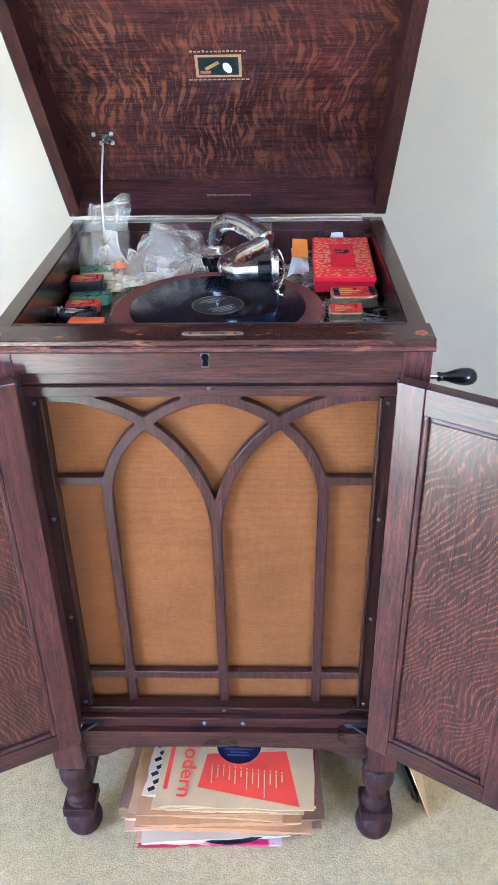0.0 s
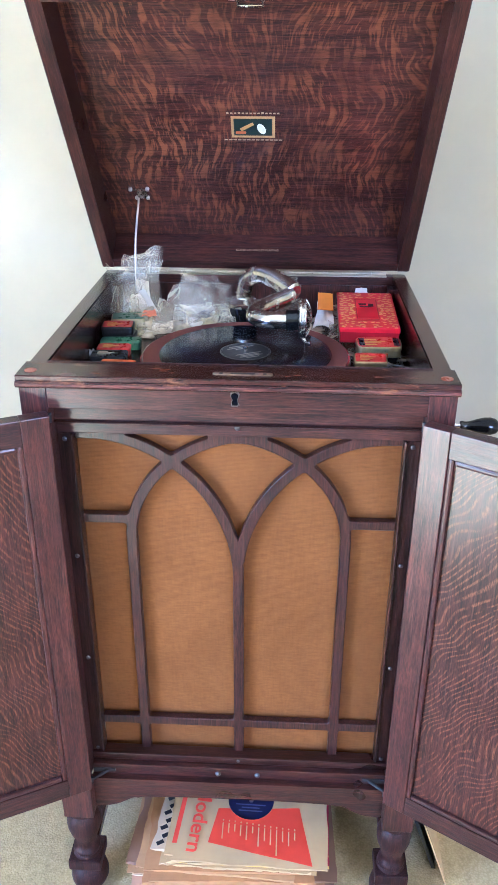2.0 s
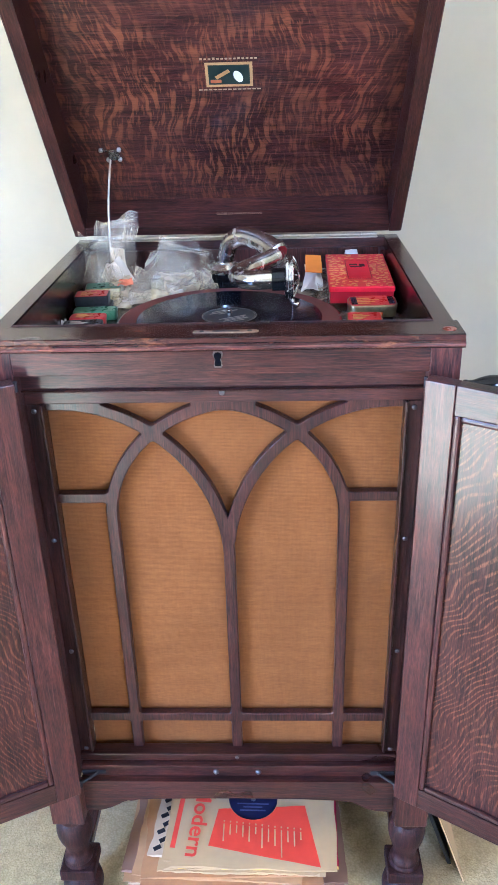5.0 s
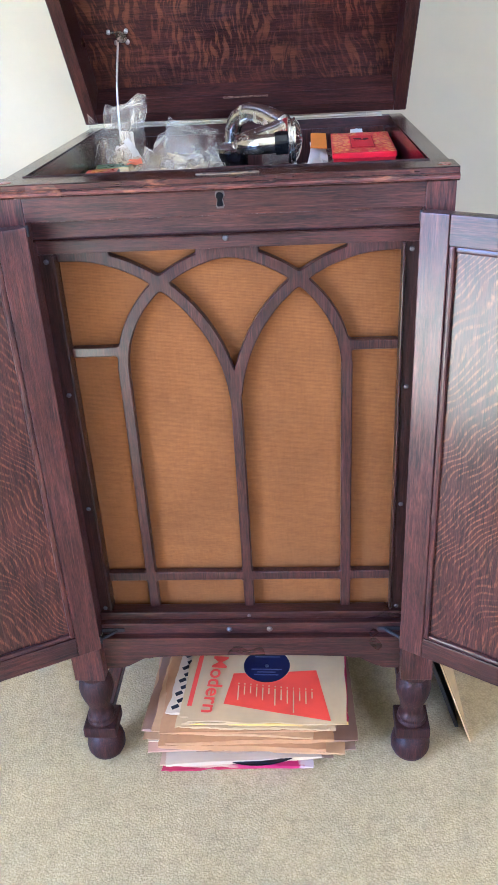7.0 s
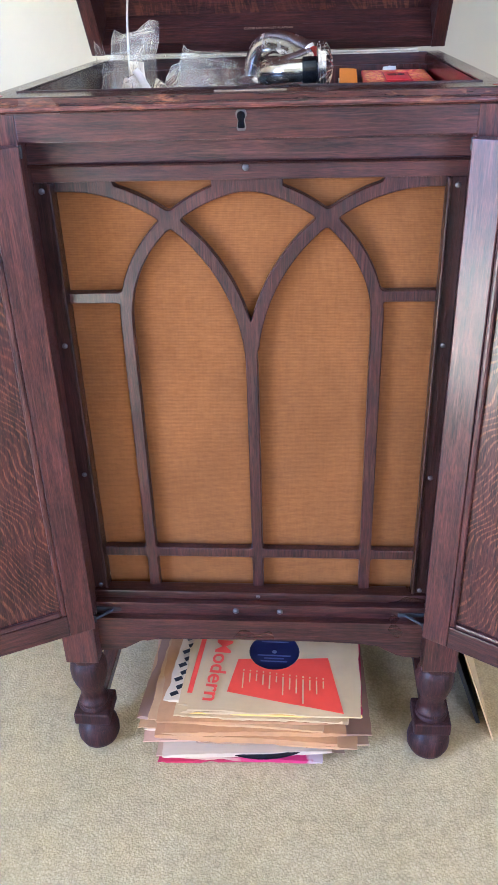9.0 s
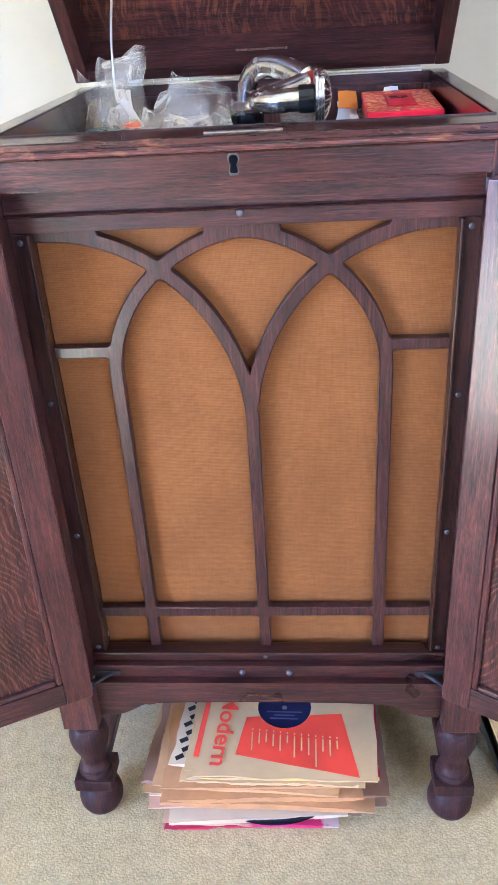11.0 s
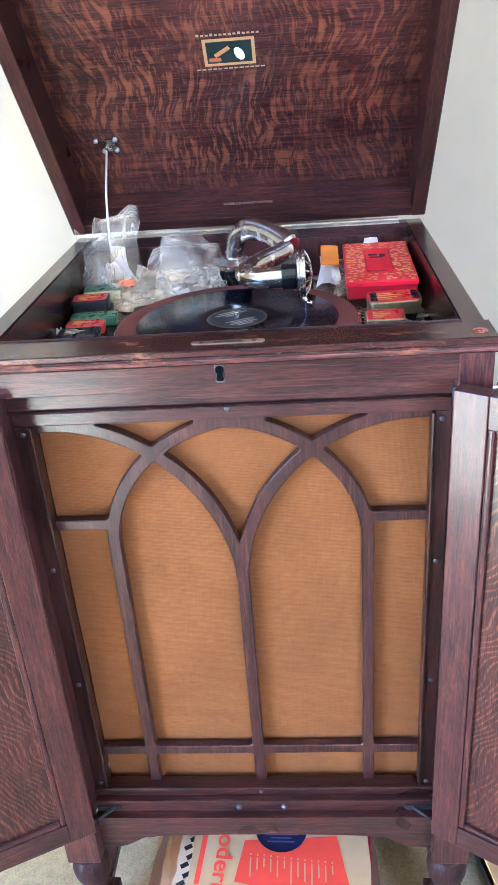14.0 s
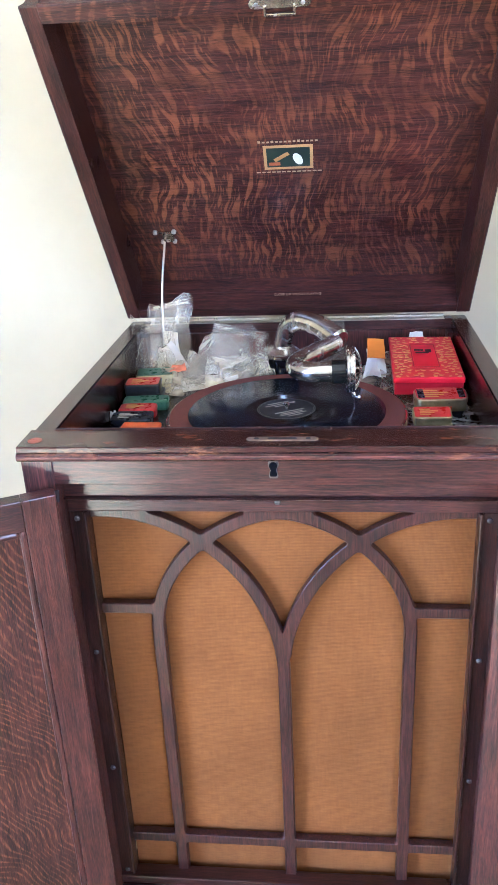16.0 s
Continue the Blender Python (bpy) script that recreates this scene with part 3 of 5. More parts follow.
for sx in (-1, 1):
    bm = moulding([(-(0.2575) + y, ZT + z) for y, z in EDGE[:8]] + [(-0.2370, TOP), (-0.2370, ZT)], 0.0122, BACK)
    bm.transform(Matrix(((0, sx, 0, 0), (1, 0, 0, 0), (0, 0, 1, 0), (0, 0, 0, 1))) if sx > 0 else Matrix(((0, 1, 0, 0), (1, 0, 0, 0), (0, 0, 1, 0), (0, 0, 0, 1))))
    if sx > 0:
        bm.transform(Matrix.Diagonal((-1, 1, 1, 1)))
    bmesh.ops.recalc_face_normals(bm, faces=bm.faces[:])
    part("top_rail", bm, oak("oak_top_side", "y", gloss=0.17) if sx < 0 else bpy.data.materials["oak_top_side"], cabinet)
part("top_rail", box(-0.2368, 0.2368, 0.4515, BACK, ZT, TOP, 0.001), OAK_X, cabinet)

# the well that holds the motor board
WELL = 0.838
part("well_wall", box(-0.2368, 0.2368, 0.004, 0.0120, WELL, ZT, 0.0), INNER, cabinet)
part("well_wall", box(-0.2368, 0.2368, 0.4517, 0.4560, WELL, ZT, 0.0), INNER, cabinet)
for sx in (-1, 1):
    a, b = sorted((sx * 0.2368, sx * 0.2355))
    part("well_wall", box(a, b, 0.0122, 0.4515, WELL, TOP - 0.002, 0.0), oak("lacquered_well_side", "y", tone=0.6, gloss=0.13) if sx < 0 else bpy.data.materials["lacquered_well_side"], cabinet)
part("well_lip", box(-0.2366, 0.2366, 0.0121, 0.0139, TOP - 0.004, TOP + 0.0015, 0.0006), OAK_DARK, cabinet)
part("motor_board", box(-0.2365, 0.2365, 0.0121, 0.4516, WELL - 0.012, WELL, 0.0005), INNER, cabinet)
def pill(cx, cy, half, r, z0, z1):
    """A flat plate with round ends lying in xy."""
    pts = [(cx + sgn * half + r * math.cos(radians(a)), cy + r * math.sin(radians(a))) for sgn, a0 in ((1, -90), (-1, 90)) for a in range(a0, a0 + 181, 20)]
    bm = extruded(pts, -z1, -z0, 0.0003)
    bm.transform(Matrix(((1, 0, 0, 0), (0, 0, 1, 0), (0, -1, 0, 0), (0, 0, 0, 1))))
    bmesh.ops.recalc_face_normals(bm, faces=bm.faces[:])
    return bm


BRASS = plain("worn_brass_plate", (0.40, 0.30, 0.22), 0.36, 0.8, 0.3, 120, 0.05)
lock_plate = part("lock_plate", pill(0.0075, FRONT + 0.0178, 0.0315, 0.0046, TOP - 0.002, TOP + 0.0008), BRASS, cabinet, "tarnished lock plate")
part("lock_slot", pill(0.0075, FRONT + 0.0178, 0.0125, 0.0024, TOP + 0.0006, TOP + 0.0011), DULL, lock_plate)
for x in (-0.0185, 0.0335):
    part("plate_screw", lathe([(0.0027, 0), (0.002, 0.0006)], 14, pose(x, FRONT + 0.0178, TOP + 0.0008)), DULL, lock_plate)
for sx in (-1, 1):
    part("dowel_plug", lathe([(0.0075, 0), (0.0075, 0.0004)], 22, pose(sx * 0.2485, FRONT + 0.0165, TOP)), plain("red_wood_plug" if sx < 0 else "red_wood_plug_dark", (0.30, 0.07, 0.035), 0.3), cabinet)

# piano hinge along the back
hg = part("piano_hinge", box(-0.225, 0.225, 0.447, 0.4585, TOP, TOP + 0.0016, 0.0003), HINGE, cabinet, "long tarnished piano hinge")
for i in range(18):
    x = -0.225 + i * 0.025
    part("hinge_knuckle", tube([(x + 0.0005, 0.4600, TOP + 0.0032), (x + 0.0245, 0.4600, TOP + 0.0032)], 0.0027, 12), HINGE, hg, smooth=True)
    if i % 3 == 1:
        part("hinge_screw", lathe([(0.0024, 0), (0.0016, 0.0007)], 12, pose(x, 0.4525, TOP + 0.0016)), STEEL, hg)

# ---------------------------------------------------------------- the lid
# local: x across, y up the lid from the hinge, z towards the eye (0 at the rim)
LID_L, LID_W, LID_D, RIM = 0.512, 0.2635, 0.072, 0.0185
hinge_y, hinge_z = 0.4685, TOP + 0.0055
tip = Vector((0, 0.160 - hinge_y, 1.3165 - hinge_z)).normalized()
ax = Vector((1, 0, 0))
LID_M = Matrix.Translation((0, hinge_y, hinge_z)) @ Matrix((ax, tip, ax.cross(tip))).transposed().to_4x4()
lid = part("lid", box(-LID_W + RIM, LID_W - RIM, RIM, LID_L - RIM, -LID_D, -LID_D + 0.012, 0.0), OAK_LID, cabinet, "opened lid with figured oak lining", LID_M)
LIP = 0.034
LID_EDGE = [(0.0, 0.0), (0.0016, -0.001), (0.0020, -0.0045), (0.0, -0.006), (-0.0025, -0.009), (-0.0042, -0.015), (-0.0042, -0.021), (-0.0025, -0.027), (0.0, -0.0295), (0.0016, -0.031), (0.0014, -LIP), (-RIM, -LIP), (-RIM, 0.0)]
OAK_LID_EDGE = oak("oak_lid_edge", "x", 0.45, 420, (0, 0, 0), 20.0, gloss=0.30, band=(0.5, 0.9), swirl_scale=0.4)
for sx in (-1, 1):
    bm = moulding([(LID_W + y, z) for y, z in LID_EDGE], 0.0, LID_L)
    bm.transform(Matrix(((0, sx, 0, 0), (1, 0, 0, 0), (0, 0, 1, 0), (0, 0, 0, 1))))
    bmesh.ops.recalc_face_normals(bm, faces=bm.faces[:])
    part("lid_side", bm, oak("oak_lid_side", "y", tone=0.85, gloss=0.3) if sx < 0 else bpy.data.materials["oak_lid_side"], lid)
    a, b = sorted((sx * (LID_W - RIM), sx * (LID_W - RIM + 0.006)))
    part("lid_lining", box(a, b, RIM - 0.006, LID_L - RIM + 0.006, -LID_D - 0.004, -LIP + 0.0002, 0.0), bpy.data.materials["oak_lid_side"], lid)
part("lid_front", moulding([(LID_L + y, z) for y, z in LID_EDGE], -LID_W + RIM + 0.0002, LID_W - RIM - 0.0002), OAK_LID_EDGE, lid)
part("lid_back", box(-LID_W + RIM + 0.0002, LID_W - RIM - 0.0002, 0, RIM, -LIP, -0.0004, 0.0012), OAK_X, lid)
for y0, y1 in ((RIM - 0.006, RIM), (LID_L - RIM, LID_L - RIM + 0.006)):
    part("lid_lining", box(-LID_W + RIM + 0.0002, LID_W - RIM - 0.0002, y0, y1, -LID_D - 0.004, -LIP + 0.0002, 0.0), OAK_X, lid)
part("lid_top", box(-LID_W + 0.010, LID_W - 0.010, 0.010, LID_L - 0.010, -LID_D - 0.014, -LID_D - 0.0042, 0.004), OAK_X, lid)
TEXT_GOLD = plain("faded_gilt_lettering", (0.30, 0.215, 0.13), 0.45, 0.2, 0.15, 200, 0.0)
# the maker's transfer, as plain shapes
DZ = -LID_D + 0.0123
decal = part("transfer", box(-0.0325, 0.0325, -0.0195, 0.0195, 0, 0.0004), plain("gilt_transfer", (0.42, 0.25, 0.10), 0.35, 0.3, 0.15, 200, 0), lid, "gilt-framed coloured transfer", Matrix.Translation((0.001, 0.2545, DZ)))
part("transfer_field", box(-0.0285, 0.0285, -0.0155, 0.0155, 0.0004, 0.0007), plain("transfer_green_black", (0.012, 0.022, 0.016), 0.35), decal)
part("transfer_shape", lathe([(0.0056, 0.0007), (0.0056, 0.0010)], 20, Matrix.Translation((0.0125, -0.0030, 0)) @ pose(0, 0, 0, 0, 0, 24) @ Matrix.Diagonal((1, 1.75, 1, 1))), plain("transfer_white", (0.60, 0.56, 0.48), 0.4), decal)
part("transfer_shape", box(-0.026, -0.011, -0.0125, -0.0075, 0.0007, 0.0010), plain("transfer_rust", (0.35, 0.10, 0.03), 0.4), decal)
bm = box(-0.011, 0.011, -0.0026, 0.0026, 0.0007, 0.0010)
bm.transform(Matrix.Translation((-0.009, 0.001, 0)) @ pose(0, 0, 0, 0, 0, 32))
part("transfer_shape", bm, plain("transfer_brass", (0.36, 0.19, 0.06), 0.4), decal)
for i in range(14):
    x = -0.037 + i * 0.0057
    part("transfer_bar", box(x - 0.0018, x + 0.0018, 0.0238, 0.0272 if i in (0, 3, 9) else 0.0262, 0, 0.0003), TEXT_GOLD, decal)
for i in range(13):
    x = -0.041 + i * 0.0068
    part("transfer_bar", box(x - 0.0026, x + 0.0026, -0.0250, -0.0232, 0, 0.0003), TEXT_GOLD, decal)
lettering("CLOSE LID WHILST PLAYING", 0.0057, TEXT_GOLD, lid, Matrix.Translation((0.004, RIM + 0.0003, -0.026)) @ pose(0, 0, 0, -90), label="faded gilt lettering")
# catch on the front rim
plate = [(0.0265 * sgn + 0.0052 * math.cos(radians(a)), LID_L - 0.0105 + 0.0052 * math.sin(radians(a))) for sgn, a0 in ((1, -90), (-1, 90)) for a in range(a0, a0 + 181, 20)]
bm = extruded(plate, -0.0014, 0.0004, 0.0004)
bm.transform(Matrix(((1, 0, 0, 0), (0, 0, 1, 0), (0, -1, 0, 0), (0, 0, 0, 1))))
catch = part("lid_catch", bm, NICKEL, lid, "nickel lid catch", Matrix.Translation((0.006, 0, 0)))
bm = box(-0.0165, 0.0165, LID_L - 0.0235, LID_L - 0.0205, -0.0003, 0.0030, 0.0008)
for x0, x1 in ((-0.0165, -0.0135), (0.0135, 0.0165)):
    box(x0, x1, LID_L - 0.0225, LID_L - 0.0120, -0.0003, 0.0030, 0.0008, bm)
part("catch_loop", bm, NICKEL, catch)
for x in (-0.024, 0.024):
    part("catch_screw", lathe([(0.0026, 0.0012), (0.0018, 0.002)], 14, Matrix.Translation((x, LID_L - 0.011, 0))), STEEL, catch)

# ---------------------------------------------------------------- the doors
# local: x from the hinge outwards along the door, y into the thickness (0 at the seen inner face), z up
DW, DZ0, DZ1, ST, DT = 0.215, 0.2415, 0.8645, 0.034, 0.019


def door(sign, angle, hx, hy):
    m = Matrix.Translation((sign * hx, hy, 0)) @ pose(0, 0, 0, 0, 0, -sign * angle)

    def bx(x0, x1, y0, y1, z0, z1, b=0.0012):
        a, c = sorted((sign * x0, sign * x1))
        return box(a, c, y0, y1, z0, z1, b)

    d = part("door", bx(ST - 0.002, DW - ST + 0.002, 0.0075, 0.0125, DZ0 + ST - 0.002, DZ1 - ST + 0.002, 0), OAK_DOOR_E if sign > 0 else OAK_DOOR_W, cabinet, "opened door with a figured oak panel", m)
    for x0, x1 in ((0, ST), (DW - ST, DW)):
        part("stile", bx(x0, x1, 0, DT, DZ0, DZ1), OAK_Z, d)
    for z0, z1 in ((DZ0, DZ0 + ST), (DZ1 - ST, DZ1)):
        part("rail", bx(ST + 0.0002, DW - ST - 0.0002, 0.0003, DT - 0.0003, z0, z1), OAK_X, d)
    q = 0.0075
    for x0, x1 in ((ST, ST + q), (DW - ST - q, DW - ST)):
        part("panel_bead", bx(x0, x1, 0.0012, 0.0076, DZ0 + ST, DZ1 - ST, 0.0029), OAK_Z, d)
    for z0, z1 in ((DZ0 + ST, DZ0 + ST + q), (DZ1 - ST - q, DZ1 - ST)):
        part("panel_bead", bx(ST + q, DW - ST - q, 0.0013, 0.0076, z0, z1, 0.0029), OAK_X, d)
    for z in (DZ1 - 0.004, DZ0 + 0.012):
        part("door_hinge", tube([(sign * -0.0022, 0.009, z - 0.008), (sign * -0.0022, 0.009, z + 0.004)], 0.0022, 12), IRON, d, smooth=True)
    return d


door(1, 31.5, 0.2185, -0.0585)
door(-1, 27.0, 0.2195, -0.0570)

# hinge straps on the bottom rail
for sx in (-1, 1):
    a, b = sorted((sx * 0.19, sx * 0.224))
    part("hinge_strap", box(a, b, -0.0262, -0.0242, 0.2470, 0.2530, 0.0005), IRON, cabinet)
    part("hinge_strap", tube([(sx * 0.200, -0.0268, 0.2505), (sx * 0.224, FRONT - 0.008, 0.2450)], 0.0022, 8), IRON, cabinet)

# ---------------------------------------------------------------- turntable, arm, crank, stay
TX, TY, TZ = -0.001, 0.199, 0.855
turn = part("turntable", lathe([(0.1515, -0.011), (0.1530, -0.009), (0.1532, -0.003), (0.1515, -0.0008), (0.1495, -0.0006)], 96), NICKEL, cabinet, "turntable with a nickel rim", pose(TX, TY, TZ), smooth=True)
part("felt", lathe([(0.1490, -0.003), (0.1490, 0.0006), (0.148, 0.0012)], 96), FELT, turn, "maroon felt turntable cover")
part("spindle", lathe([(0.0036, 0.0), (0.0036, 0.010), (0.0030, 0.012), (0.0012, 0.0128)], 20), NICKEL, turn, smooth=True)
part("pivot_post", lathe([(0.02, WELL - TZ), (0.02, -0.012)], 24), IRON, turn)

arm = part("tonearm", lathe([(0.027, 0), (0.027, 0.006), (0.0235, 0.009), (0.0235, 0.034), (0.0262, 0.036), (0.0266, 0.040), (0.024, 0.043), (0.018, 0.045), (0.015, 0.046)], 40), BLACK, cabinet, "nickel gooseneck tonearm", pose(-0.015, 0.388, WELL), smooth=True)
AO = Vector((0.015, -0.388, -WELL))
part("base_ring", lathe([(0.0245, 0.0335), (0.0272, 0.0365), (0.0275, 0.0405), (0.0246, 0.0437), (0.019, 0.0455), (0.0165, 0.049)], 40), NICKEL, arm, smooth=True)
p1 = spline([Vector(p) + AO for p in ((-0.015, 0.388, 0.880), (-0.013, 0.386, 0.900), (-0.004, 0.380, 0.920), (0.013, 0.368, 0.9295), (0.032, 0.352, 0.9285), (0.049, 0.336, 0.9235), (0.063, 0.320, 0.917))])
part("arm_tube", tube(p1, [0.0130 + 0.0022 * i / (len(p1) - 1) for i in range(len(p1))], 28), NICKEL, arm, smooth=True)
part("arm_joint", tube([Vector(p) + AO for p in ((0.0600, 0.3235, 0.918), (0.0668, 0.3165, 0.9150), (0.0690, 0.3140, 0.914))], [0.0160, 0.0163, 0.0130], 28), NICKEL, arm, smooth=True)
p2 = spline([Vector(p) + AO for p in ((0.064, 0.312, 0.913), (0.050, 0.300, 0.9085), (0.030, 0.284, 0.9045), (0.014, 0.262, 0.9025), (0.010, 0.238, 0.902), (0.018, 0.217, 0.9035), (0.034, 0.205, 0.905), (0.052, 0.2025, 0.906), (0.066, 0.202, 0.9065))])
part("gooseneck", tube(p2, 0.0128, 28), NICKEL, arm, smooth=True)
part("arm_collar", tube([Vector(p) + AO for p in ((0.0575, 0.202, 0.9062), (0.0745, 0.2015, 0.9068))], 0.0150, 28), BLACK, arm, "black rubber collar", smooth=True)
SB = Matrix.Translation(Vector((0.0745, 0.201, 0.9095)) + AO) @ pose(0, 0, 0, 0, 90, 1) @ Matrix.Diagonal((0.93, 0.93, 0.74, 1))
box_ = part("soundbox", lathe([(0.0290, 0.0), (0.0315, 0.0012), (0.0315, 0.0045), (0.0295, 0.006), (0.0295, 0.0095), (0.0308, 0.0105), (0.0308, 0.0135), (0.028, 0.0145)], 48, SB), NICKEL, arm, "round nickel soundbox", smooth=True)
for i in range(13):
    a = 2 * math.pi * i / 13
    pts = [SB @ Vector((r * math.cos(a), r * math.sin(a), z)) for r, z in ((0.0285, 0.0145), (0.022, 0.0195), (0.012, 0.0235), (0.003, 0.0245))]
    part("guard_rib", tube(pts, 0.0009, 8), NICKEL, box_, smooth=True)
part("guard_boss", lathe([(0.005, 0.0235), (0.005, 0.0255), (0.002, 0.0265)], 20, SB), NICKEL, box_, smooth=True)
nb = Vector((0.0845, 0.1985, 0.8740)) + AO
part("needle_bar", tube([SB @ Vector((0.0305, 0, 0.010)), nb + Vector((0, 0, 0.002)), nb], [0.003, 0.0032, 0.0024], 12), NICKEL, box_, smooth=True)
part("thumb_screw", lathe([(0.0014, 0), (0.0014, 0.006), (0.0036, 0.0062), (0.0036, 0.009)], 14, Matrix.Translation(nb) @ pose(0, 0, 0, 0, 90, -20)), NICKEL, box_, smooth=True)
part("needle", tube([nb, Vector((0.0845, 0.1955, 0.8586)) + AO], [0.0009, 0.0003], 8), NICKEL, box_)

crank = part("crank", tube([(0.2547, 0.09, 0.798), (0.30, 0.09, 0.798)], 0.0035, 14), NICKEL, cabinet, "winding crank with a black pear handle", smooth=True)
part("crank_handle", lathe([(0.0062, 0), (0.0068, 0.003), (0.0056, 0.006), (0.0062, 0.012), (0.0095, 0.022), (0.0118, 0.032), (0.0120, 0.040), (0.0102, 0.047), (0.006, 0.0515), (0.001, 0.053)], 32, pose(0.296, 0.09, 0.798, 0, 90, 0)), BLACK, crank, smooth=True)
part("crank_escutcheon", lathe([(0.010, 0), (0.010, 0.0012), (0.007, 0.003)], 24, pose(0.2545, 0.09, 0.798, 0, 90, 0)), NICKEL, crank, smooth=True)

stay_top = LID_M @ Vector((-0.190, 0.113, -LID_D + 0.0190))
stay = part("lid_stay", tube(spline([stay_top, stay_top.lerp(Vector((-0.196, 0.398, 0.880)), 0.45) + Vector((-0.003, -0.002, 0)), Vector((-0.196, 0.402, 0.880)), Vector((-0.196, 0.402, WELL))]), 0.0017, 10), HINGE, cabinet, "thin tarnished lid stay", smooth=True)
bm = box(-0.016, 0.016, 0.006, 0.0095, -0.0012, 0.0012, 0.0006)
box(-0.004, 0.0125, -0.011, 0.0075, -0.0014, 0.0014, 0.0006, bm)
BR = Matrix.Translation((-0.188, 0.119, -LID_D + 0.0145))
bracket = part("stay_bracket", bm, NICKEL, stay, "nickel stay bracket", LID_M @ BR)
for x, y in ((-0.0145, 0.0078), (0.0135, 0.0082), (-0.006, -0.0115), (0.012, -0.011)):
    part("bracket_screw", lathe([(0.0034, -0.0025), (0.0034, 0.0012), (0.002, 0.0026)], 14, LID_M @ BR @ Matrix.Translation((x, y, 0))), STEEL, stay, smooth=True)

# ---------------------------------------------------------------- record on the turntable
def disc_material():
    m, n, l, bsdf = material("grooved_shellac")
    bsdf.inputs["Base Color"].default_value = (0.004, 0.007, 0.016, 1)
    bsdf.inputs["Roughness"].default_value = 0.17
    bsdf.inputs["Anisotropic"].default_value = 0.5
    tg = n.new("ShaderNodeTangent")
    tg.direction_type, tg.axis = "RADIAL", "Z"
    l.new(tg.outputs[0], bsdf.inputs["Tangent"])
    return m


SHELLAC = disc_material()
record = thing("record", "black shellac record with a dark label on the turntable", "record", m=pose(TX, TY, TZ + 0.0013))
part("disc", lathe([(0.1240, 0.0), (0.1252, 0.0006), (0.1252, 0.0014), (0.1240, 0.0020)], 96), SHELLAC, record, smooth=True)
LABEL_BLACK = plain("black_label_paper", (0.014, 0.013, 0.013), 0.5, 0, 0.2, 200, 0.0)
LABEL_SILVER = plain("silver_label_ink", (0.34, 0.30, 0.24), 0.4, 0.3, 0.1, 200, 0.0)
part("run_out", lathe([(0.052, 0.00205), (0.052, 0.0022)], 64), BLACK, record, smooth=True)
lab = part("label", lathe([(0.0375, 0.0023), (0.0375, 0.0025)], 64), LABEL_BLACK, record, "black label with silver printing")
for r0, r1 in ((0.0362, 0.0368), (0.0345, 0.0348)):
    bm = bmesh.new()
    a = [bm.verts.new((r0 * math.cos(k * math.pi / 32), r0 * math.sin(k * math.pi / 32), 0.0027)) for k in range(64)]
    b = [bm.verts.new((r1 * math.cos(k * math.pi / 32), r1 * math.sin(k * math.pi / 32), 0.0027)) for k in range(64)]
    for k in range(64):
        bm.faces.new((a[k], b[k], b[(k + 1) % 64], a[(k + 1) % 64]))
    part("label_ring", bm, LABEL_SILVER, lab)
for z, w in ((0.024, 0.03), (0.018, 0.042), (0.0125, 0.02), (-0.010, 0.04), (-0.0155, 0.03), (-0.020, 0.036), (-0.0255, 0.02)):
    bm = box(-w / 2, w / 2, z - 0.0011, z + 0.0011, 0.0025, 0.0028)
    bm.transform(pose(0, 0, 0, 0, 0, 28))
    part("label_bar", bm, LABEL_SILVER, lab)

# ---------------------------------------------------------------- things in the well
FLOOR = WELL + 0.0002


TIN_DARK = plain("blackened_tin", (0.03, 0.03, 0.032), 0.35, 0.7, 0.3, 120, 0.05)
TIN_GOLD = plain("brassy_tin", (0.42, 0.36, 0.20), 0.32, 0.9, 0.25, 120, 0.05)
TIN_GREEN = plain("green_tin_enamel", (0.06, 0.17, 0.10), 0.3, 0.0, 0.3, 90, 0.03)
TIN_RED = plain("red_tin_enamel", (0.50, 0.028, 0.025), 0.3, 0.0, 0.2, 90, 0.03)
TIN_NAVY = plain("navy_tin_enamel", (0.012, 0.016, 0.030), 0.28, 0.0, 0.3, 90, 0.03)
TIN_ORANGE = plain("orange_tin_enamel", (0.75, 0.14, 0.025), 0.4, 0.0, 0.15, 90, 0.03)
PRINT_PALE = plain("pale_print", (0.55, 0.52, 0.45), 0.5, 0, 0.1, 200, 0)
PRINT_GOLD = plain("gold_print", (0.62, 0.36, 0.08), 0.4, 0.2, 0.15, 200, 0)


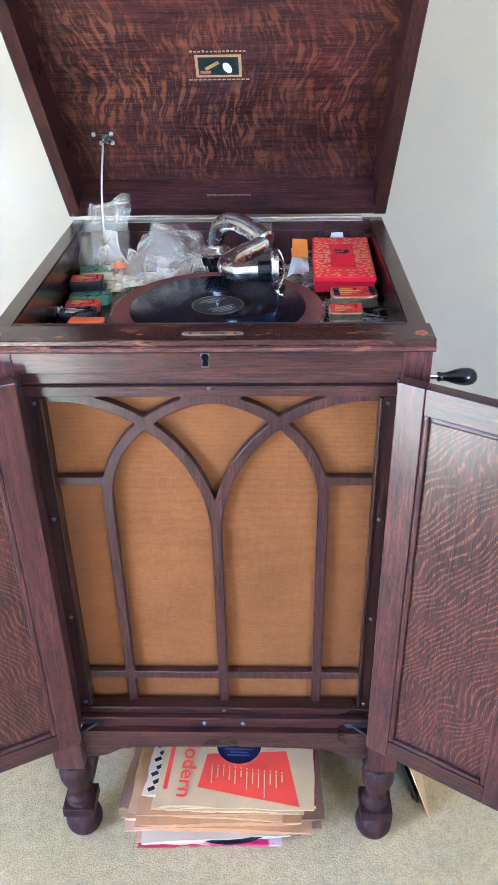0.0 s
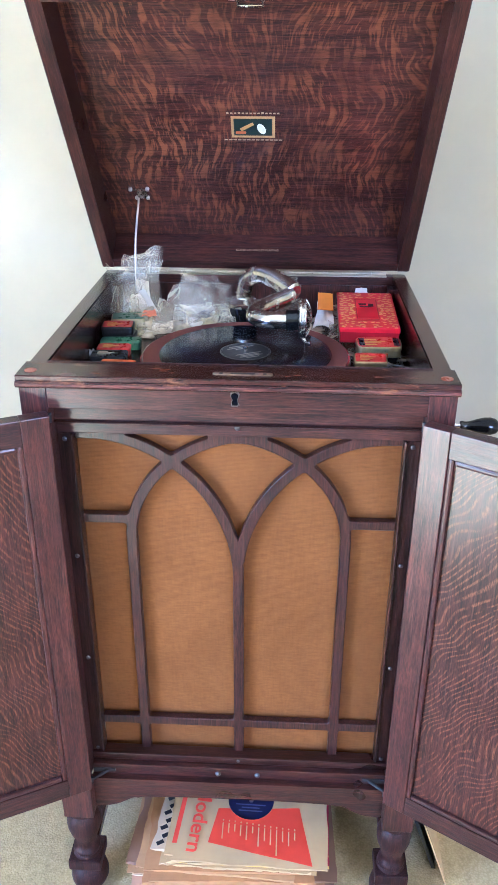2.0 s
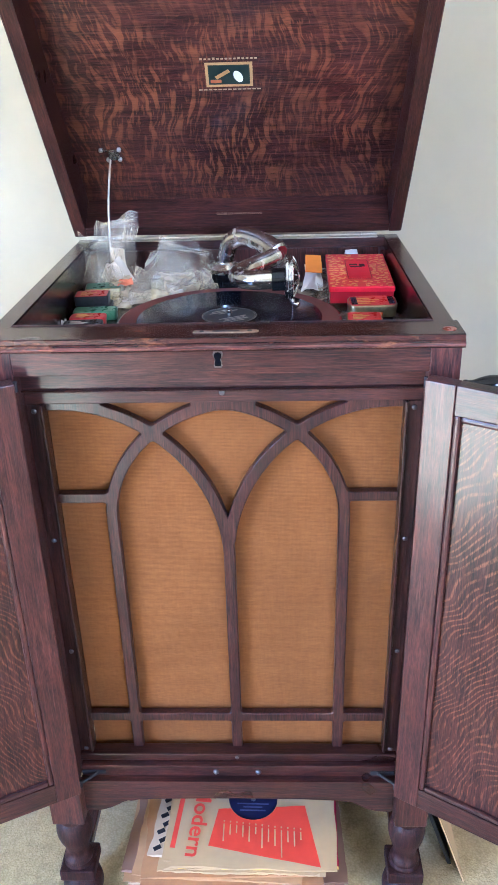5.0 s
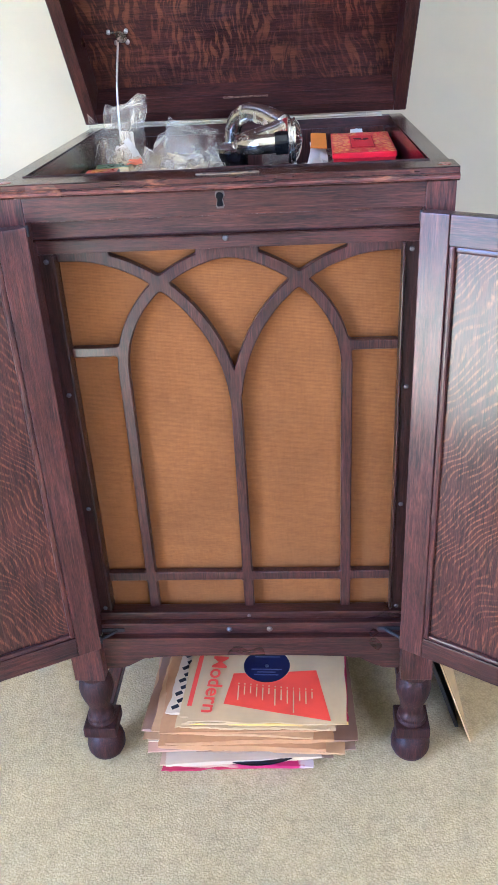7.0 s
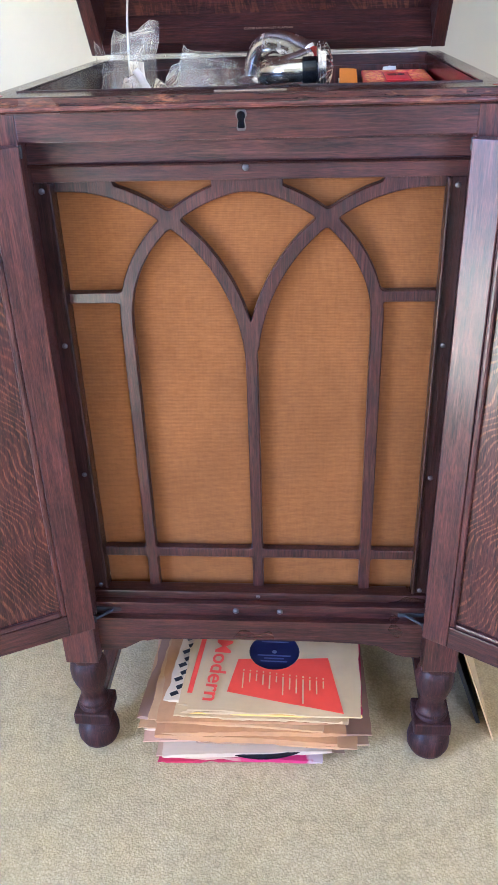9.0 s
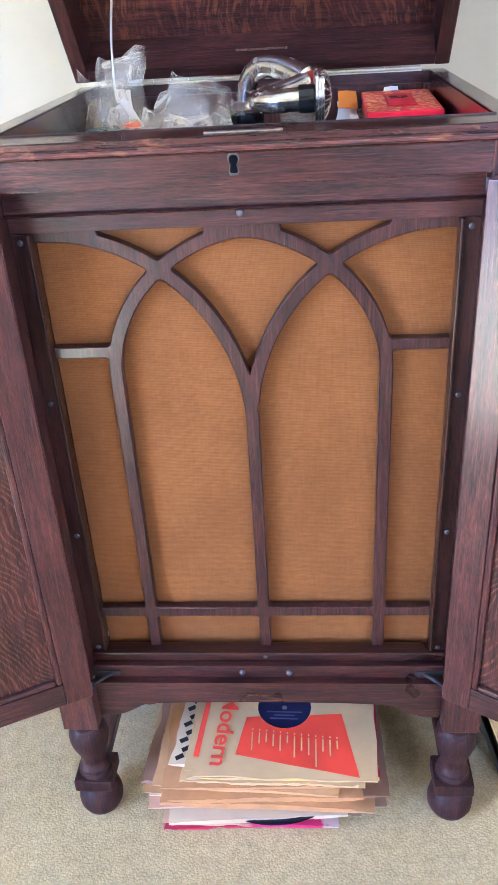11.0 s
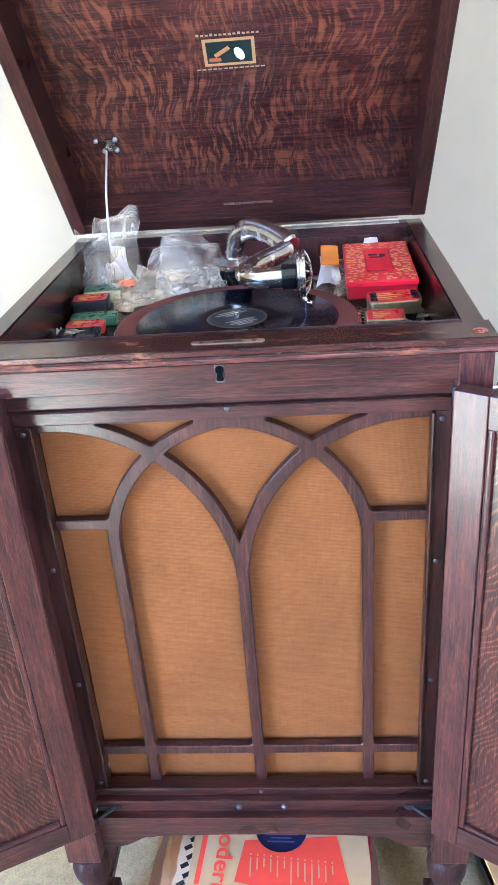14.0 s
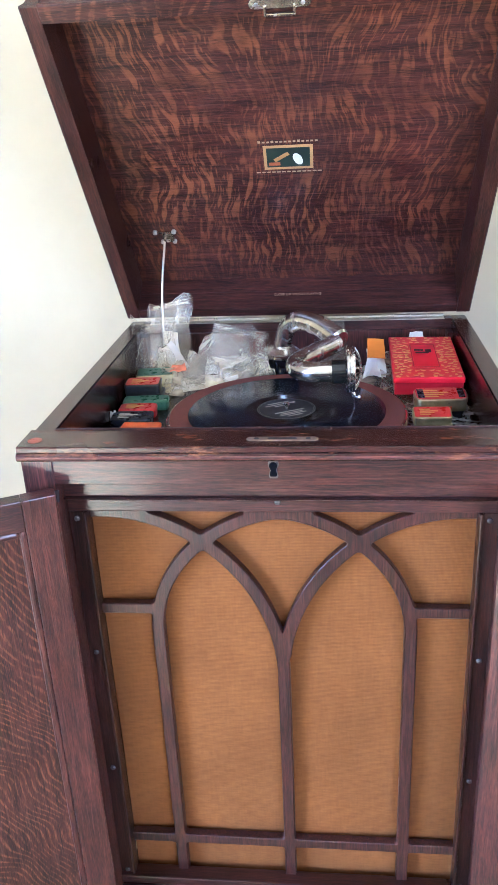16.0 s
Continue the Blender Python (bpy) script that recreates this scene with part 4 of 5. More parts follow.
def tin(label, x, y, z, yaw, w, d, h, body, top, mark=None, r=0.005, lidh=0.4, tilt=0.0):
    """A small rounded needle tin: a body, a lid with its rolled rim and a printed panel."""
    t = thing("needle_tin", label, "tin", "needle tins in the gramophone", pose(x, y, z, tilt, 0, yaw))

    def rounded(w, d, z0, z1, r, bev):
        pts = []
        for cx, cy, a0 in ((w / 2 - r, d / 2 - r, 0), (-w / 2 + r, d / 2 - r, 90), (-w / 2 + r, -d / 2 + r, 180), (w / 2 - r, -d / 2 + r, 270)):
            pts += [(cx + r * math.cos(radians(a0 + k * 22.5)), cy + r * math.sin(radians(a0 + k * 22.5))) for k in range(5)]
        bm = bmesh.new()
        rows = []
        for inset, zz in ((0, z0), (0, z1 - bev), (bev * 0.4, z1 - bev * 0.3), (bev, z1)):
            rows.append([bm.verts.new((px * (1 - 2 * inset / w), py * (1 - 2 * inset / d), zz)) for px, py in pts])
        k = len(pts)
        for a, b in zip(rows, rows[1:]):
            for i in range(k):
                bm.faces.new((a[i], a[(i + 1) % k], b[(i + 1) % k], b[i]))
        bm.faces.new(rows[0][::-1]), bm.faces.new(rows[-1])
        return bm

    part("tin_body", rounded(w - 0.0012, d - 0.0012, 0, h * (1 - lidh), r, 0.0004), body, t, smooth=True)
    li = part("tin_lid", rounded(w, d, h * (1 - lidh), h, r, 0.0016), body, t, smooth=True)
    part("lid_print", rounded(w - 0.004, d - 0.004, h, h + 0.0003, r * 0.8, 0.0001), top, li)
    if mark:
        for i in range(4):
            part("print_bar", box(-w * 0.32, w * (-0.05 + 0.1 * (i % 3)), d * (-0.25 + 0.15 * i) - 0.0011, d * (-0.25 + 0.15 * i) + 0.0011, h + 0.0003, h + 0.0006), mark, li)
    if w > 0.06 and top is TIN_RED:
        for sx in (-1, 1):
            a, b = sorted((sx * (w / 2 - 0.004), sx * (w / 2 - 0.012)))
            part("lid_end", box(a, b, -d / 2 + 0.006, d / 2 - 0.006, h + 0.0003, h + 0.0006), TIN_NAVY, li)
        part("seal_strip", box(-w * 0.22, w * 0.18, -d / 2 - 0.0008, -d / 2 + 0.002, h * 0.10, h * 0.42), TIN_ORANGE, t)
    return t


tin("blackened needle tin with a red printed lid, stacked", -0.2075, 0.297, FLOOR + 0.0135, 4, 0.050, 0.036, 0.0135, TIN_DARK, TIN_RED, PRINT_GOLD)
tin("dull dark needle tin under a red-lidded one", -0.2050, 0.297, FLOOR, -3, 0.050, 0.036, 0.0134, TIN_DARK, TIN_DARK)
tin("dark green needle tin with a gilt edge", -0.1990, 0.340, FLOOR + 0.0135, 8, 0.054, 0.038, 0.0135, TIN_GOLD, TIN_GREEN)
tin("brassy needle tin under a green one", -0.1970, 0.340, FLOOR, 2, 0.052, 0.038, 0.0134, TIN_GOLD, TIN_DARK)
tin("flat green needle tin", -0.1975, 0.263, FLOOR, 3, 0.062, 0.026, 0.0135, TIN_GREEN, TIN_GREEN)
tin("red needle tin with gold printing", -0.2020, 0.233, FLOOR, 2, 0.050, 0.026, 0.0130, TIN_RED, TIN_RED, PRINT_GOLD)
tin("navy needle tin with pale printing", -0.2030, 0.201, FLOOR, 3, 0.054, 0.034, 0.0125, TIN_NAVY, TIN_NAVY, PRINT_PALE)
tin("bright orange needle packet with a pale stripe", -0.1850, 0.172, FLOOR, -3, 0.050, 0.022, 0.0105, TIN_ORANGE, TIN_ORANGE, None, 0.002)
tin("brassy needle tin with a red and black printed lid", 0.1930, 0.219, FLOOR + 0.0158, 2, 0.066, 0.036, 0.0170, TIN_GOLD, TIN_RED, PRINT_GOLD, 0.010, 0.4, 7)
tin("dull tin beneath a red and black lidded one", 0.1930, 0.224, FLOOR, -2, 0.060, 0.032, 0.0134, TIN_DARK, TIN_DARK, None, 0.008)
tin("small brassy needle tin with a red lid", 0.1785, 0.177, FLOOR + 0.0128, 0, 0.047, 0.028, 0.0110, TIN_GOLD, TIN_RED, PRINT_GOLD, 0.004, 0.4, 9)
tin("small flat brassy tin", 0.1800, 0.178, FLOOR, 3, 0.046, 0.027, 0.0104, TIN_GOLD, TIN_GOLD, None, 0.004)

# stray steel needles
needles = bmesh.new()
for i in range(260):
    x, y = random.uniform(0.150, 0.232), random.uniform(0.120, 0.262)
    if (x - TX) ** 2 + (y - TY) ** 2 < 0.158 ** 2:
        x += 0.03
    x = min(x, 0.228)
    a, e = random.uniform(0, math.pi), random.uniform(-0.15, 0.15)
    z = FLOOR + 0.0012 + random.uniform(0, 0.006)
    d = Vector((math.cos(a), math.sin(a), e)) * 0.008
    c = Vector((x, y, z))
    tube([c - d, c + d * 0.6, c + d], [0.0008, 0.0008, 0.0001], 5, bm=needles)
tagged(finish("gramophone_needles", needles, STEEL), "scattered loose steel needles on the motor board", "needles", kind="stuff")


# clear plastic
def film_material(name, body=0.34, tint=(0.90, 0.78, 0.56)):
    m, n, l, bsdf = material(name)
    bsdf.inputs["Base Color"].default_value = (*tint, 1)
    bsdf.inputs["Roughness"].default_value = 0.16
    bsdf.inputs["Specular IOR Level"].default_value = 0.7
    tr, mx = n.new("ShaderNodeBsdfTransparent"), n.new("ShaderNodeMixShader")
    tr.inputs[0].default_value = (0.96, 0.95, 0.93, 1)
    t = noise_tex(n, l, mapped(n, l), 24, 3, 0.5, 0.8)
    r = ramp(n, [(0.36, (body * 0.35,) * 3), (0.66, (min(1, body * 2.0),) * 3)])
    l.new(t, r.inputs[0])
    l.new(r.outputs[0], mx.inputs[0])
    l.new(tr.outputs[0], mx.inputs[1])
    l.new(bsdf.outputs[0], mx.inputs[2])
    l.new(mx.outputs[0], n["Material Output"].inputs[0])
    bumped(n, l, bsdf, noise_tex(n, l, mapped(n, l), 28, 3, 0.5, 1.2), 0.8, 0.006)
    return m


FILM = film_material("clear_plastic_film", 0.16)
FILM_EDGE = film_material("plastic_film_seal_glint", 0.34)
FILM_MILKY = film_material("milky_plastic_film", 0.28)


def crumpled(a, b, c, d, amp, seed, n=22, freq=9.0, floor=FLOOR + 0.0006):
    """A creased sheet between four corners, kept above the board."""
    a, b, c, d = (Vector(p) for p in (a, b, c, d))

    def shape(u, v):
        p = a.lerp(b, u).lerp(d.lerp(c, u), v)
        q = Vector((u * freq * 0.35 + seed, v * freq * 0.35 - seed, seed * 1.7))
        ridge = 1 - abs(noise.noise(q * 1.6)) * 2.2
        off = Vector((noise.noise(q + Vector((5, 0, 0))), noise.noise(q + Vector((0, 7, 0))), noise.noise(q + Vector((0, 0, 9))) + 0.5 * ridge))
        p = p + off * amp
        p.z = max(p.z, floor)
        return p

    return sheet(1, 1, n, n, shape)


def bag(label, sheets, mat=FILM, name="plastic_bag"):
    t = thing(name, label, "plastic bag", "plastic bags in the gramophone")
    for k, (a, b, c, d, amp, seed) in enumerate(sheets):
        bm = crumpled(a, b, c, d, amp * 1.7, seed, 6)
        bmesh.ops.triangulate(bm, faces=bm.faces[:])
        bm.normal_update()
        # pale tubes line the film's edges; on sharp creases they imitate highlights
        lines = [[v.co.copy() for v in e.verts] for e in bm.edges if e.is_boundary or (len(e.link_faces) == 2 and e.calc_face_angle(0) > 1.0)]
        part("film", bm, mat, t)
        seal_glint = bmesh.new()
        for p, q in lines:
            tube([p, q], 0.00022, 5, bm=seal_glint)
        part("film_seal_glint", seal_glint, FILM_EDGE, t)
    return t


z0 = FLOOR + 0.001
bag("clear zip bag standing crumpled round the lid stay", [
    ((-0.226, 0.405, z0), (-0.158, 0.418, z0), (-0.156, 0.428, 0.950), (-0.212, 0.425, 0.940), 0.009, 1.3),
    ((-0.224, 0.392, z0), (-0.150, 0.402, z0), (-0.165, 0.422, 0.945), (-0.218, 0.418, 0.930), 0.010, 4.1),
    ((-0.214, 0.4285, 0.934), (-0.158, 0.431, 0.943), (-0.156, 0.4295, 0.949), (-0.213, 0.427, 0.940), 0.002, 2.2)])
bag("clear bag slumped against the side of the well", [
    ((-0.234, 0.360, z0), (-0.165, 0.352, z0), (-0.182, 0.398, 0.915), (-0.232, 0.402, 0.900), 0.011, 7.7),
    ((-0.230, 0.372, z0), (-0.158, 0.366, z0), (-0.176, 0.404, 0.908), (-0.234, 0.408, 0.918), 0.012, 9.4)])
bag("clear zip bag of papers standing behind the turntable", [
    ((-0.158, 0.368, z0), (-0.030, 0.362, z0), (-0.040, 0.392, 0.900), (-0.118, 0.398, 0.918), 0.008, 3.6),
    ((-0.156, 0.386, z0), (-0.032, 0.380, z0), (-0.046, 0.402, 0.895), (-0.112, 0.406, 0.914), 0.009, 5.2),
    ((-0.120, 0.397, 0.911), (-0.042, 0.391, 0.894), (-0.040, 0.393, 0.900), (-0.116, 0.399, 0.918), 0.002, 6.6)])
bag("milky plastic bag lying flat and creased by the turntable", [
    ((-0.178, 0.300, z0), (-0.066, 0.352, z0), (-0.040, 0.384, 0.862), (-0.158, 0.366, 0.872), 0.009, 11.3),
    ((-0.172, 0.318, z0 + 0.004), (-0.078, 0.360, z0 + 0.004), (-0.052, 0.392, 0.858), (-0.166, 0.380, 0.880), 0.011, 12.9),
    ((-0.190, 0.322, z0 + 0.002), (-0.128, 0.330, z0 + 0.006), (-0.120, 0.372, 0.875), (-0.186, 0.368, 0.868), 0.010, 14.2)], FILM_MILKY)
bag("small clear bag beside the tonearm base", [
    ((-0.060, 0.352, z0), (-0.030, 0.350, z0), (-0.034, 0.362, 0.882), (-0.052, 0.366, 0.878), 0.006, 21.5),
    ((0.030, 0.432, z0), (0.078, 0.434, z0), (0.076, 0.441, 0.905), (0.034, 0.441, 0.905), 0.004, 22.5)])
bag("clear bag under the red box", [
    ((0.100, 0.240, z0), (0.232, 0.215, z0), (0.232, 0.430, z0 + 0.004), (0.090, 0.410, z0 + 0.004), 0.006, 31.5),
    ((0.122, 0.222, z0 + 0.004), (0.226, 0.218, z0 + 0.006), (0.228, 0.430, 0.858), (0.128, 0.420, 0.858), 0.007, 33.5)], FILM_MILKY)

PAPER_WHITE = plain("white_paper", (0.74, 0.72, 0.68), 0.7, 0, 0.05, 60, 0.05)
PAPER_ORANGE = plain("orange_paper", (0.72, 0.24, 0.02), 0.6, 0, 0.08, 60, 0.05)
PAPER_KRAFT = plain("kraft_paper", (0.43, 0.210, 0.074), 0.8, 0, 0.14, 40, 0.15)
PAPER_CREAM = plain("cream_sleeve_paper", (0.51, 0.340, 0.150), 0.75, 0, 0.10, 18, 0.1)


def note(name, label, cat, mat, a, b, c, d, amp, seed, lift=0.0008):
    """A creased slip of paper with a little thickness."""
    bm = crumpled(a, b, c, d, amp, seed, 10, 5.0)
    bmesh.ops.recalc_face_normals(bm, faces=bm.faces[:])
    bmesh.ops.solidify(bm, geom=bm.faces[:], thickness=lift)
    return tagged(finish(name, bm, mat, True), label, cat)


note("paper_packet", "torn white paper packet leaning beside the red box", "paper", PAPER_WHITE, (0.100, 0.345, z0 + 0.012), (0.134, 0.340, z0 + 0.010), (0.136, 0.388, 0.8775), (0.108, 0.392, 0.876), 0.006, 41.0)
note("paper_packet", "orange paper packet on a torn white one", "paper", PAPER_ORANGE, (0.107, 0.362, 0.8750), (0.133, 0.360, 0.8740), (0.133, 0.401, 0.8910), (0.109, 0.403, 0.8915), 0.0006, 43.0)
note("paper_slip", "orange printed slip among the plastic bags", "paper", plain("salmon_paper", (0.70, 0.20, 0.09), 0.6), (-0.176, 0.330, 0.866), (-0.154, 0.338, 0.866), (-0.157, 0.352, 0.872), (-0.176, 0.346, 0.872), 0.004, 44.0)
note("paper_slip", "folded white instruction slip inside a clear bag", "paper", PAPER_WHITE, (-0.135, 0.376, z0 + 0.008), (-0.090, 0.374, z0 + 0.008), (-0.092, 0.384, 0.864), (-0.130, 0.386, 0.868), 0.004, 45.0)
note("paper_slip", "yellowed paper slip inside a crumpled bag", "paper", plain("yellowed_paper", (0.62, 0.52, 0.34), 0.7), (-0.200, 0.384, z0 + 0.008), (-0.168, 0.380, z0 + 0.008), (-0.172, 0.402, 0.905), (-0.196, 0.404, 0.905), 0.005, 46.0)
note("paper_slip", "long white paper strip inside a crumpled bag", "paper", plain("greyed_white_paper", (0.54, 0.47, 0.36), 0.7, 0, 0.1, 60, 0.1), (-0.186, 0.376, 0.896), (-0.177, 0.374, 0.900), (-0.152, 0.366, 0.864), (-0.161, 0.368, 0.858), 0.002, 61.0)
note("paper_slip", "pale crumpled paper packet at the foot of a bag", "paper", plain("pale_buff_paper", (0.66, 0.58, 0.46), 0.75, 0, 0.1, 60, 0.2), (-0.205, 0.372, 0.846), (-0.166, 0.362, 0.846), (-0.170, 0.378, 0.884), (-0.200, 0.386, 0.888), 0.009, 62.0)
note("paper_slip", "creased white sheet lying under the milky bag", "paper", plain("thin_white_paper", (0.62, 0.58, 0.50), 0.7, 0, 0.08, 60, 0.2), (-0.172, 0.306, z0 + 0.002), (-0.092, 0.346, z0 + 0.003), (-0.072, 0.366, 0.852), (-0.160, 0.350, 0.856), 0.006, 63.0)
note("paper_ball", "small crumpled white paper scrap beside the tins", "paper", PAPER_WHITE, (-0.2350, 0.206, z0), (-0.2260, 0.205, z0), (-0.2262, 0.213, 0.852), (-0.2350, 0.214, 0.852), 0.003, 47.0)

# the red box with a gilt cut-out lid
RED_CARD = plain("glossy_red_card", (0.74, 0.008, 0.028), 0.32, 0, 0.06, 30, 0.02)
RED_DEEP = plain("deep_red_card", (0.40, 0.005, 0.016), 0.38, 0, 0.08, 30, 0.02)
GILT = plain("gilt_card", (0.85, 0.42, 0.15), 0.4, 0.0, 0.15, 120, 0.02)
RB = pose(0.184, 0.335, 0.8605, 1.0, 0, -1.5)
red_box = thing("card_box", "glossy red card box with a gilt cut-out pattern, over plastic", "box", m=RB)
part("box_body", box(-0.0440, 0.0440, -0.090, 0.090, 0, 0.0225, 0.0015), RED_DEEP, red_box)
lidp = part("box_lid", box(-0.0455, 0.0455, -0.0915, 0.0915, 0.0165, 0.0243, 0.0018), RED_CARD, red_box)
part("lid_border", box(-0.0175, 0.0175, -0.052, 0.050, 0.0244, 0.0250, 0.0003), RED_DEEP, lidp)
part("lid_panel", box(-0.0160, 0.0160, -0.049, 0.047, 0.0250, 0.0254, 0.0003), RED_CARD, lidp)
for x, y, w, d in ((-0.006, 0.022, 0.012, 0.004), (0.007, 0.018, 0.008, 0.007), (-0.002, 0.010, 0.018, 0.003)):
    part("panel_bar", box(x - w / 2, x + w / 2, y - d, y + d, 0.0254, 0.0257), plain("dark_print", (0.05, 0.02, 0.02), 0.5) if w == 0.012 else bpy.data.materials["dark_print"], lidp)
cuts = []
while len(cuts) < 30:
    x, y = random.uniform(0.004, 0.0405), random.uniform(0.004, 0.0860)
    if (x < 0.0205 and y < 0.056) or any(math.hypot(x - a, (y - b) * 0.7) < 0.0062 for a, b, _, _ in cuts):
        continue
    cuts.append((x, y, random.uniform(0.55, 1.15), random.uniform(0, 180)))
for x, y, size, turn_ in cuts:
    leaf = [(0.0046 * size * math.cos(t), 0.0023 * size * math.sin(t) * (1 + 0.75 * math.cos(t)) + 0.0012 * size * math.cos(t) ** 2) for t in [2 * math.pi * k / 10 for k in range(10)]]
    for fx in (1, -1):
        for fy in (1, -1):
            bm = bmesh.new()
            lo = [bm.verts.new((px, py, 0.0)) for px, py in leaf]
            hi = [bm.verts.new((px, py, 0.0003)) for px, py in leaf]
            bm.faces.new(hi)
            for k in range(10):
                bm.faces.new((lo[k], lo[(k + 1) % 10], hi[(k + 1) % 10], hi[k]))
            bm.transform(Matrix.Diagonal((fx, fy, 1, 1)) @ pose(0, 0, 0, 0, 0, turn_))
            bmesh.ops.recalc_face_normals(bm, faces=bm.faces[:])
            part("gilt_cutout", bm, GILT, lidp, m=Matrix.Translation((fx * x, fy * y - 0.001, 0.0243)))
note("paper_tag", "white paper tag behind the red box", "paper", PAPER_WHITE, (0.168, 0.434, 0.862), (0.196, 0.436, 0.862), (0.192, 0.443, 0.889), (0.174, 0.443, 0.889), 0.002, 51.0)

# ---------------------------------------------------------------- sleeves under the cabinet
S10 = 0.246


def sleeve_mesh(w, d, thick, seed, torn=0.004, bulge=0.0015):
    """A paper sleeve: a shallow pillow with uneven edges, open towards -y."""
    n = 34
    bm = bmesh.new()

    def nick(t):
        """A slow bow, a little fray and here and there a torn notch."""
        return torn * (0.45 * noise.noise((t * 2.2, seed, 0.3)) + 0.22 * noise.noise((t * 31, seed, 1.1)) - 2.6 * max(0.0, noise.noise((t * 7.5, seed, 2.7)) - 0.34))

    def grid(sign):
        rows = []
        for j in range(n + 1):
            row = []
            for i in range(n + 1):
                u, v = i / n - 0.5, j / n - 0.5
                ex, ey = abs(u) > 0.499, abs(v) > 0.499
                x = u * w + (math.copysign(1, u) * nick(v + (3 if u > 0 else 0)) if ex else 0)
                y = v * d + (math.copysign(1, v) * nick(u + (9 if v > 0 else 6) + sign * 0.03) if ey else 0)
                puff = (1 - (2 * u) ** 4) * (1 - max(0, 2 * v) ** 4)
                z = sign * thick / 2 * (0.35 + 0.65 * puff) + bulge * (noise.noise((u * 2.2 + seed, v * 2.2, seed)) + 0.25 * noise.noise((u * 9 + seed, v * 9, seed)))
                row.append(bm.verts.new((x, y, z)))
            rows.append(row)
        return rows

    top, bot = grid(1), grid(-1)
    for j in range(n):
        for i in range(n):
            bm.faces.new((top[j][i], top[j][i + 1], top[j + 1][i + 1], top[j + 1][i]))
            bm.faces.new((bot[j][i], bot[j + 1][i], bot[j + 1][i + 1], bot[j][i + 1]))
    for k in range(n):
        for a, b in (((0, k), (0, k + 1)), ((n, k + 1), (n, k)), ((k + 1, 0), (k, 0)), ((k, n), (k + 1, n))):
            bm.faces.new((top[a[0]][a[1]], bot[a[0]][a[1]], bot[b[0]][b[1]], top[b[0]][b[1]]))
    return bm


def faded_print():
    """White paper with a magenta print that fades out along its length."""
    m, n, l, bsdf = material("magenta_sleeve_print")
    co, xyz = n.new("ShaderNodeTexCoord"), n.new("ShaderNodeSeparateXYZ")
    l.new(co.outputs["Object"], xyz.inputs[0])
    w = noise_tex(n, l, co.outputs["Object"], 30, 3, 0.6)
    s = math_node(n, l, "ADD", xyz.outputs[0], math_node(n, l, "MULTIPLY", math_node(n, l, "SUBTRACT", w, 0.5), 0.09))
    r = ramp(n, [(0.0, (0.48, 0.29, 0.15)), (0.43, (0.52, 0.33, 0.19)), (0.53, (0.50, 0.018, 0.10)), (0.90, (0.48, 0.014, 0.085)), (0.94, (0.55, 0.42, 0.36))])
    l.new(math_node(n, l, "MULTIPLY", math_node(n, l, "ADD", s, 0.125), 4.0), r.inputs[0])
    l.new(r.outputs[0], bsdf.inputs["Base Color"])
    bsdf.inputs["Roughness"].default_value = 0.45
    return m


MAGENTA = faded_print()
MAUVE = plain("mauve_brown_card", (0.27, 0.145, 0.082), 0.7, 0, 0.12, 30, 0.1)
PINKISH = plain("pinkish_buff_paper", (0.52, 0.29, 0.17), 0.75, 0, 0.1, 25, 0.1)
WHITE_SL = plain("off_white_sleeve_paper", (0.58, 0.43, 0.26), 0.7, 0, 0.06, 25, 0.1)
BLACK_SL = plain("black_sleeve_card", (0.018, 0.017, 0.018), 0.55, 0, 0.2, 30, 0.05)
RED_INK = plain("orange_red_ink", (0.70, 0.058, 0.024), 0.55, 0, 0.07, 40, 0.05)
YELLOW_SL = plain("ochre_yellow_paper", (0.72, 0.45, 0.09), 0.7, 0, 0.1, 25, 0.1)
CRIMSON = plain("crimson_card", (0.42, 0.015, 0.05), 0.5, 0, 0.12, 30, 0.05)
KRAFT_DIM = plain("dull_kraft_paper", (0.30, 0.18, 0.10), 0.85, 0, 0.14, 40, 0.15)
KRAFT2 = plain("pale_kraft_paper", (0.47, 0.260, 0.105), 0.8, 0, 0.14, 40, 0.15)

